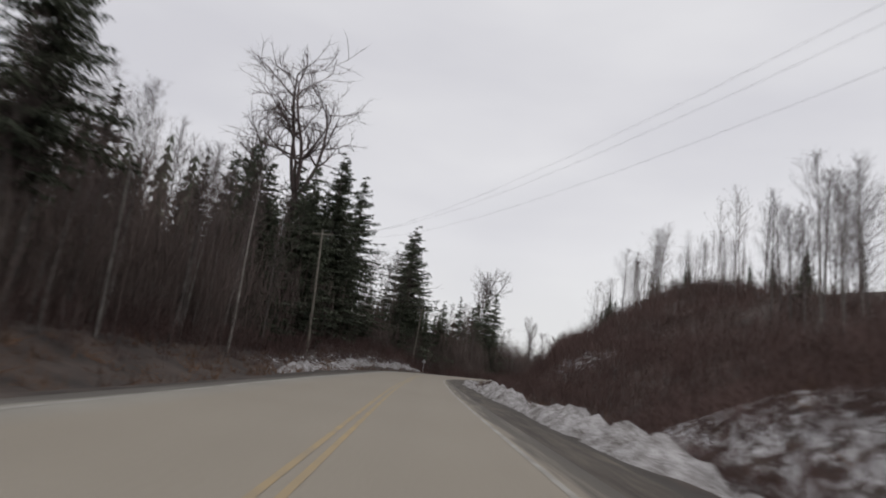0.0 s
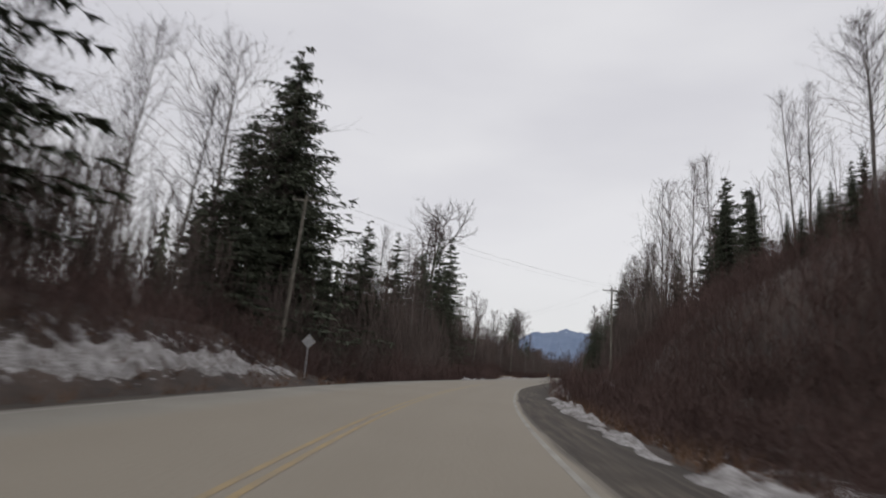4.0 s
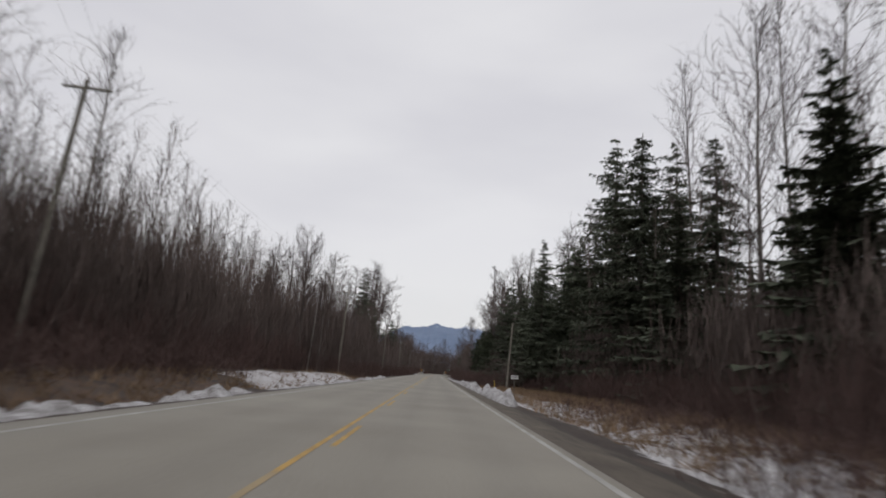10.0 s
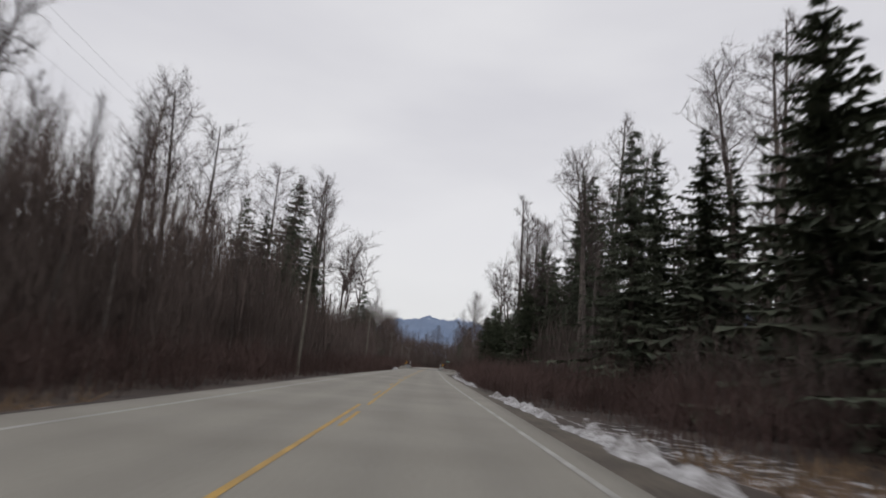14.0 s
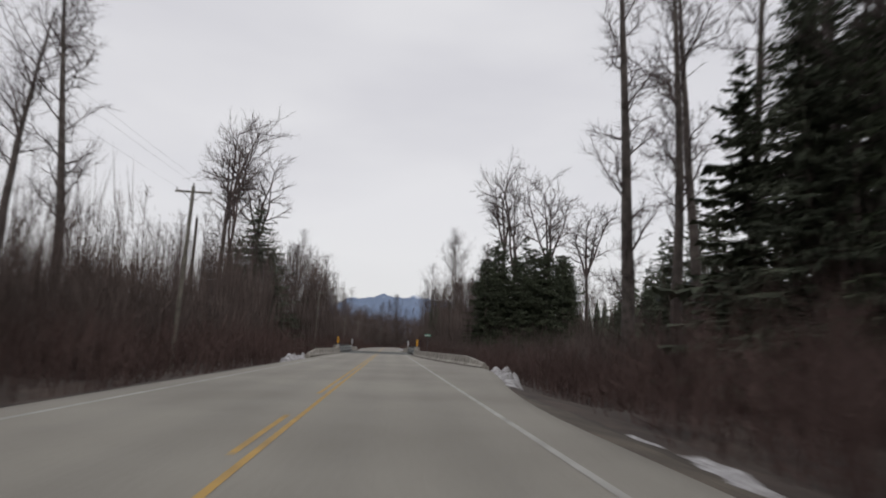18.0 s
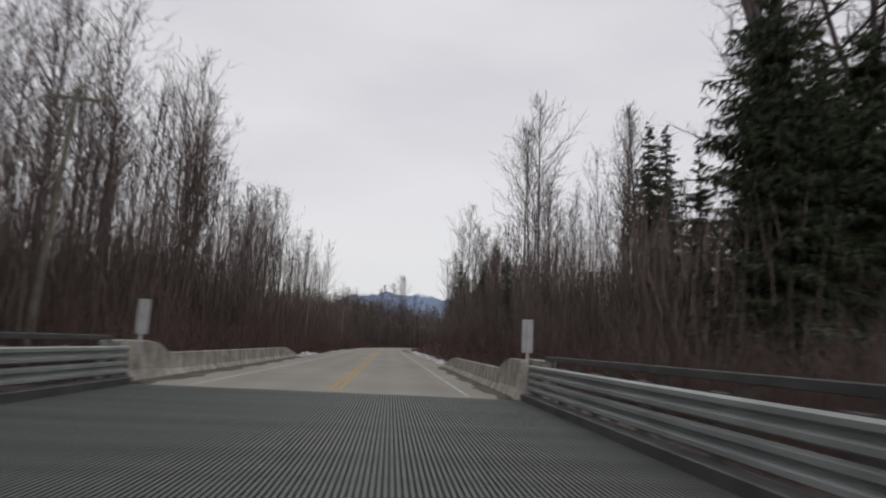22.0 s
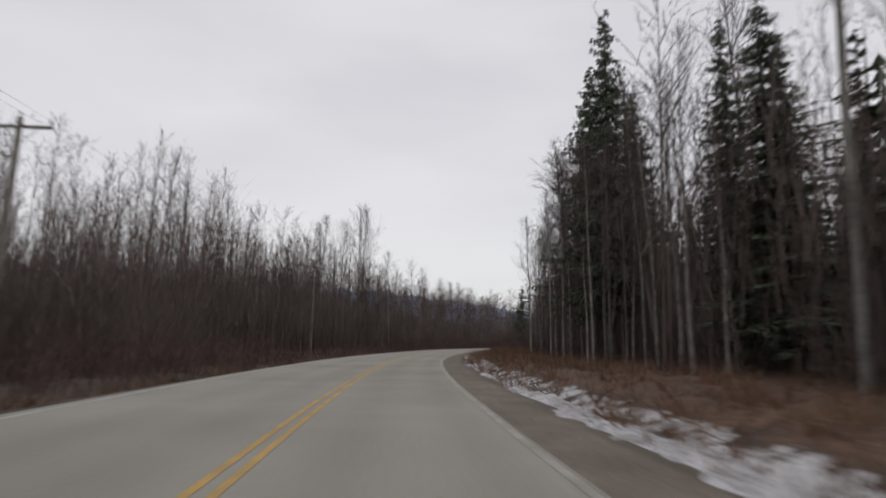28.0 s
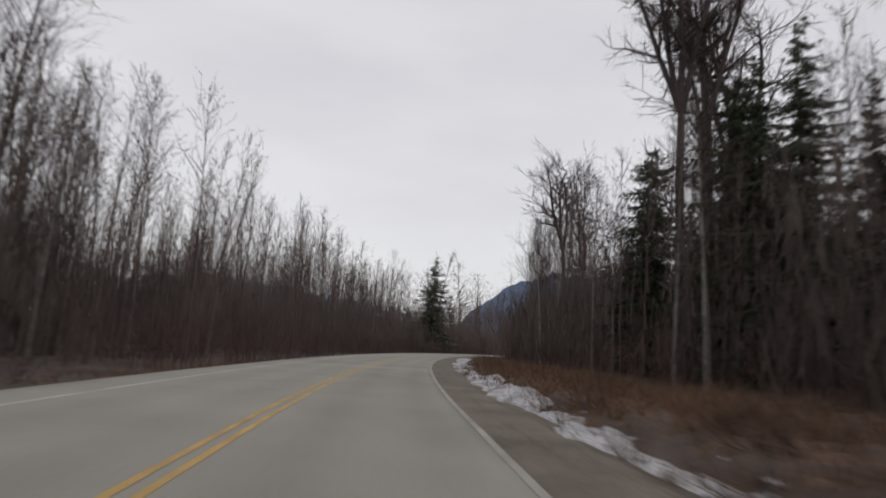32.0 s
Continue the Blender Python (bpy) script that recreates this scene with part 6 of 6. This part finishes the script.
def grit_strip(s0, s1, d0, d1, side, low_end, w):
    """Brown grit that lies along the foot of a barrier."""
    s = np.arange(s0, s1, 0.5)
    u = (s - s0) / (s1 - s0)
    foot = d0 + (d1 - d0) * (1 - (1 - u) ** 2 if low_end == 0 else u ** 2)
    wide = w * (0.75 + 0.25 * np.sin(s * 1.3) + 0.15 * np.sin(s * 3.7))
    x, y = site(s[:, None], side * np.stack([foot + 0.03, foot - wide * 0.5, foot - wide], 1))
    z = np.broadcast_to(np.array([0.05, 0.022, 0.003]), x.shape)
    i = 3 * np.arange(len(s) - 1)
    f = np.concatenate([np.stack([i + a, i + a + 1, i + a + 4], 1) for a in (0, 1)] + [np.stack([i + a, i + a + 4, i + a + 3], 1) for a in (0, 1)])
    tagged(mesh_part("road_grit", tri_data("road_grit", np.stack([x, y, z], -1).reshape(-1, 3), f), GRIT), "brown grit swept along the foot of a barrier", "grit", kind="stuff")


for row in ((485.5, 527.95, 7.7, 4.86, 1, 0, 0.5), (501.5, 527.95, 5.5, 4.86, -1, 0, 0.4), (553.65, 575.0, 4.6, 4.62, 1, 1, 0.5), (553.65, 582.5, 4.86, 5.2, -1, 1, 0.6)):
    grit_strip(*row)
barrier(485.5, 527.95, 7.7, 4.86, 1, 0)
barrier(501.5, 527.95, 5.5, 4.86, -1, 0)
barrier(553.65, 575.0, 4.6, 4.62, 1, 1)
barrier(553.65, 582.5, 4.86, 5.2, -1, 1)


def hazard_board(s, d, turn, slope, label):
    """A black and amber striped board on a short post; its back is bare metal."""
    h = empty("hazard_marker", standing(s, d, 1.2, turn), label=label, category="hazard marker", group="bridge end markers")
    bm = bmesh.new()
    box(bm, (-0.035, 0.012, -0.5), (0.035, 0.06, 0.85))
    part("post", bm, ALU, h)
    bm = bmesh.new()
    box(bm, (-0.15, -0.006, 0.0), (0.15, 0.006, 0.9), 0.004)
    board = part("board", bm, BLACK, h)
    bm = bmesh.new()
    box(bm, (-0.148, 0.008, 0.004), (0.148, 0.011, 0.896))
    part("back_plate", bm, ALU, board, "bare metal back")
    for k in range(5):
        z = -0.11 + 0.215 * k
        bm = bmesh.new()
        a, b = (0.0, 0.17) if slope > 0 else (0.17, 0.0)
        low = [min(max(z + q, 0.0), 0.9) for q in (a, b)]
        high = [min(max(z + q + 0.115, 0.0), 0.9) for q in (a, b)]
        bm.faces.new([bm.verts.new(p) for p in ((-0.15, -0.010, low[0]), (0.15, -0.010, low[1]), (0.15, -0.010, high[1]), (-0.15, -0.010, high[0] + 1e-4))])
        part("stripe", bm, AMBER, board, "amber stripe")


hazard_board(BRIDGE0 - 2.3, -5.12, 0, -1, "black and amber striped hazard board at a concrete end wall")
hazard_board(BRIDGE0 - 2.3, 5.32, 0, 1, "black and amber striped hazard board at a concrete end wall")
hazard_board(BRIDGE1 + 0.6, -4.98, 180, 1, "hazard board seen from its metal back at an end wall")
hazard_board(BRIDGE1 + 0.6, 5.08, 180, -1, "hazard board seen from its metal back at an end wall")


def sign(name, s, d, zc, w, h, face, back, turn, label, category, bars=(), diamond=False):
    o = empty(name, standing(s, d, None, turn), label=label, category=category)
    z0 = float(height(s, d))
    bm = bmesh.new()
    box(bm, (-0.035, 0.02, -0.2), (0.035, 0.09, zc - z0 + h * 0.5))
    part("post", bm, ALU if diamond else DARKSTEEL if face == SIGNGREEN else POLEWOOD, o)
    bm = bmesh.new()
    if diamond:
        vs = [(0, -h / 2), (w / 2, 0), (0, h / 2), (-w / 2, 0)]
    else:
        vs = [(-w / 2, -h / 2), (w / 2, -h / 2), (w / 2, h / 2), (-w / 2, h / 2)]
    fr = [bm.verts.new((x, 0.0, zc - z0 + z)) for x, z in vs]
    bk = [bm.verts.new((x, 0.012, zc - z0 + z)) for x, z in vs]
    for k in range(4):
        bm.faces.new((fr[k], fr[(k + 1) % 4], bk[(k + 1) % 4], bk[k]))
    bm.faces.new(fr)
    plate = part("sign_face", bm, face, o)
    bm = bmesh.new()
    bm.faces.new([bm.verts.new((x * 0.99, 0.016, zc - z0 + z * 0.99)) for x, z in vs])
    part("sign_back", bm, back, plate, "bare metal back")
    for x0, x1, zz, t in bars:
        bm = bmesh.new()
        box(bm, (x0, -0.006, zc - z0 + zz - t / 2), (x1, -0.003, zc - z0 + zz + t / 2))
        part("lettering_bar", bm, SIGNWHITE if face == SIGNGREEN else BLACK, plate)


sign("creek_name_sign", 527.0, 6.78, 2.72, 0.88, 0.34, SIGNGREEN, ALU, 0, "small green name sign with white lettering on a post", "road sign", ((-0.34, -0.1, 0.0, 0.09), (-0.05, 0.36, 0.0, 0.09), (-0.42, 0.42, 0.145, 0.012), (-0.42, 0.42, -0.145, 0.012)))
sign("information_sign", 315, 8.7, 1.42, 0.62, 0.3, SIGNWHITE, ALU, 0, "small white rectangular sign with grey lines on a wooden post", "road sign", ((-0.25, 0.25, 0.07, 0.03), (-0.25, 0.25, 0.0, 0.03), (-0.25, 0.18, -0.07, 0.03)))
sign("warning_sign", 166, -9.6, 2.3, 0.95, 0.95, SIGNYELLOW, ALU, 180, "diamond road sign seen from its bare metal back", "road sign", (), True)


def boulder(s, d, size, seed):
    bm = bmesh.new()
    bmesh.ops.create_icosphere(bm, subdivisions=3, radius=size)
    for v in bm.verts:
        n = noise.noise(v.co * (1.3 / size) + Vector((seed, 0, 0))) * 0.45 + noise.noise(v.co * (3.5 / size) + Vector((0, seed, 0))) * 0.16
        v.co *= 1 + n
        v.co.z *= 0.72
    o = part("boulder", bm, ROCK)
    o.matrix_world = standing(s, d, float(height(s, d)) + size * 0.15, seed * 70)
    tagged(o, "rough grey-brown boulder half buried in the snowy bank", "boulder", "boulders on the bank")


for k, (s, d, size) in enumerate(((139, 10.6, 0.8), (141, 12.6, 1.2), (144, 10.2, 0.6), (145, 13.6, 1.5), (147.5, 11.4, 1.0), (150, 13.2, 1.2), (152, 10.4, 0.7), (154, 12.2, 1.1), (157, 14.2, 1.3), (159, 11.2, 0.7), (162, 12.8, 0.9), (137, 13.0, 0.9), (112, -9.6, 0.5), (104, -9.4, 0.45), (96, -9.3, 0.5), (89, -9.5, 0.4))):
    boulder(s, d, size * 0.62, k + 1)


def marker_post(s, d):
    o = empty("marker_post", standing(s, d, None, 0, 4), label="yellow plastic utility marker post leaning in the grass", category="marker post")
    bm = bmesh.new()
    rod(bm, (0, 0, -0.1), (0, 0, 1.1), 0.035, 0.035, 10)
    part("tube", bm, SIGNYELLOW, o)
    bm = bmesh.new()
    rod(bm, (0, 0, 1.1), (-0.05, 0, 1.2), 0.045, 0.03, 10)
    part("cap", bm, SIGNYELLOW, o)


marker_post(343.2, 9.75)


def snag(s, d, top, r):
    o = empty("dead_snag", standing(s, d), label="broken dead tree trunk without branches", category="dead tree")
    z = top - float(height(s, d))
    rows, _ = curve_segs((0, 0, -0.3), (0.02, 0, 1), z, r, r * 0.55, 6, 0.0, np.random.RandomState(int(s)), 0.03)
    q = np.array(rows[-1][3:6])
    jag = [(*(q + np.array([math.cos(a) * r * 0.3, math.sin(a) * r * 0.3, -0.4])), *(q + np.array([math.cos(a) * r * 0.3, math.sin(a) * r * 0.3, h])), r * 0.25, 0.01) for a, h in ((0, 0.9), (2.1, 0.4), (4.2, 1.3))]
    mesh_part("trunk", tri_data("trunk", *joined([pipe(rows, 9), spikes(jag)])), BARK_DARK, o)


for s, d, top, r in ((554, -34.5, 22.7, 0.4), (434, 22, 23, 0.35), (430, 22.5, 18, 0.4)):
    snag(s, d, top, r)

# ---- utility line ----


def utility_pole(s, d, top, arm=True, lean=0.0, turn=0.0):
    z0 = float(height(s, d))
    h = top - z0
    o = empty("utility_pole", standing(s, d, None, turn) @ pose(0, 0, 0, 0, lean, 0), label="weathered wooden utility pole with a crossarm" if arm else "weathered wooden utility pole without a crossarm", category="utility pole", group="roadside utility line")
    bm = bmesh.new()
    rod(bm, (0, 0, -0.4), (0, 0, h), 0.17, 0.11, 10)
    part("pole", bm, POLEWOOD, o)
    ends = []
    if arm:
        bm = bmesh.new()
        box(bm, (-1.25, 0.1, h - 0.42), (1.25, 0.21, h - 0.29), 0.01)
        beam = part("crossarm", bm, POLEWOOD, o)
        for sg in (-1, 1):
            bm = bmesh.new()
            rod(bm, (0, 0.13, h - 1.1), (sg * 0.7, 0.15, h - 0.42), 0.02, 0.02, 6)
            part("brace", bm, DARKSTEEL, beam, "thin steel brace")
        for x, zz in ((-1.15, h - 0.29), (1.15, h - 0.29), (0.0, h)):
            bm = bmesh.new()
            rod(bm, (x, 0.15 if x else 0, zz), (x, 0.15 if x else 0, zz + 0.12), 0.02, 0.02, 6)
            rod(bm, (x, 0.15 if x else 0, zz + 0.1), (x, 0.15 if x else 0, zz + 0.24), 0.06, 0.035, 8)
            part("insulator", bm, CERAMIC, beam, "brown ceramic insulator")
            ends.append(o.matrix_world @ Vector((x, 0.15 if x else 0, zz + 0.22)))
    else:
        ends = [o.matrix_world @ Vector((0, 0, h))]
    return ends


def wire(a, b, sag, r=0.005):
    pts = [a.lerp(b, k / 14) - Vector((0, 0, 4 * sag * (k / 14) * (1 - k / 14))) for k in range(15)]
    segs = [(*p, *q, r, r) for p, q in zip(pts, pts[1:])]
    tagged(mesh_part("overhead_wire", tri_data("overhead_wire", *pipe(segs, 4)), WIRE), "thin sagging overhead power wire", "power line", "overhead wires")


LEFT_POLES = ((30, 17, 10.0), (110, -13, 15.8), (173, -14.6, 14.2), (289.5, -17.2, 14.0), (353, -12.9, 12.6), (418, -11.8, 11.3), (487, -12.6, 11.6), (563, -12.8, 11.2), (638, -12.6, 9.8), (692.5, -14.5, 10.2), (754, -19, 10.6), (815, -20.5, 10.2), (876, -16.5, 7.3), (935, -13, 9))
ends = [utility_pole(s, d, top, True, lean) for (s, d, top), lean in zip(LEFT_POLES, (0, -2.5, 3, 3, 1.5, 1, 1, 2, 1.5, 0.5, 0, 0, 0, 0))]
crossing = utility_pole(215.5, 13.6, 14.2)
order = ends[:3] + [crossing] + ends[3:]
for a, b in zip(order, order[1:]):
    for p, q in zip(a, b):
        wire(p, q, (0.04 if a is ends[0] else 0.012) * (p - q).length)
utility_pole(352.5, 12.5, 9.6, False, 2.5)
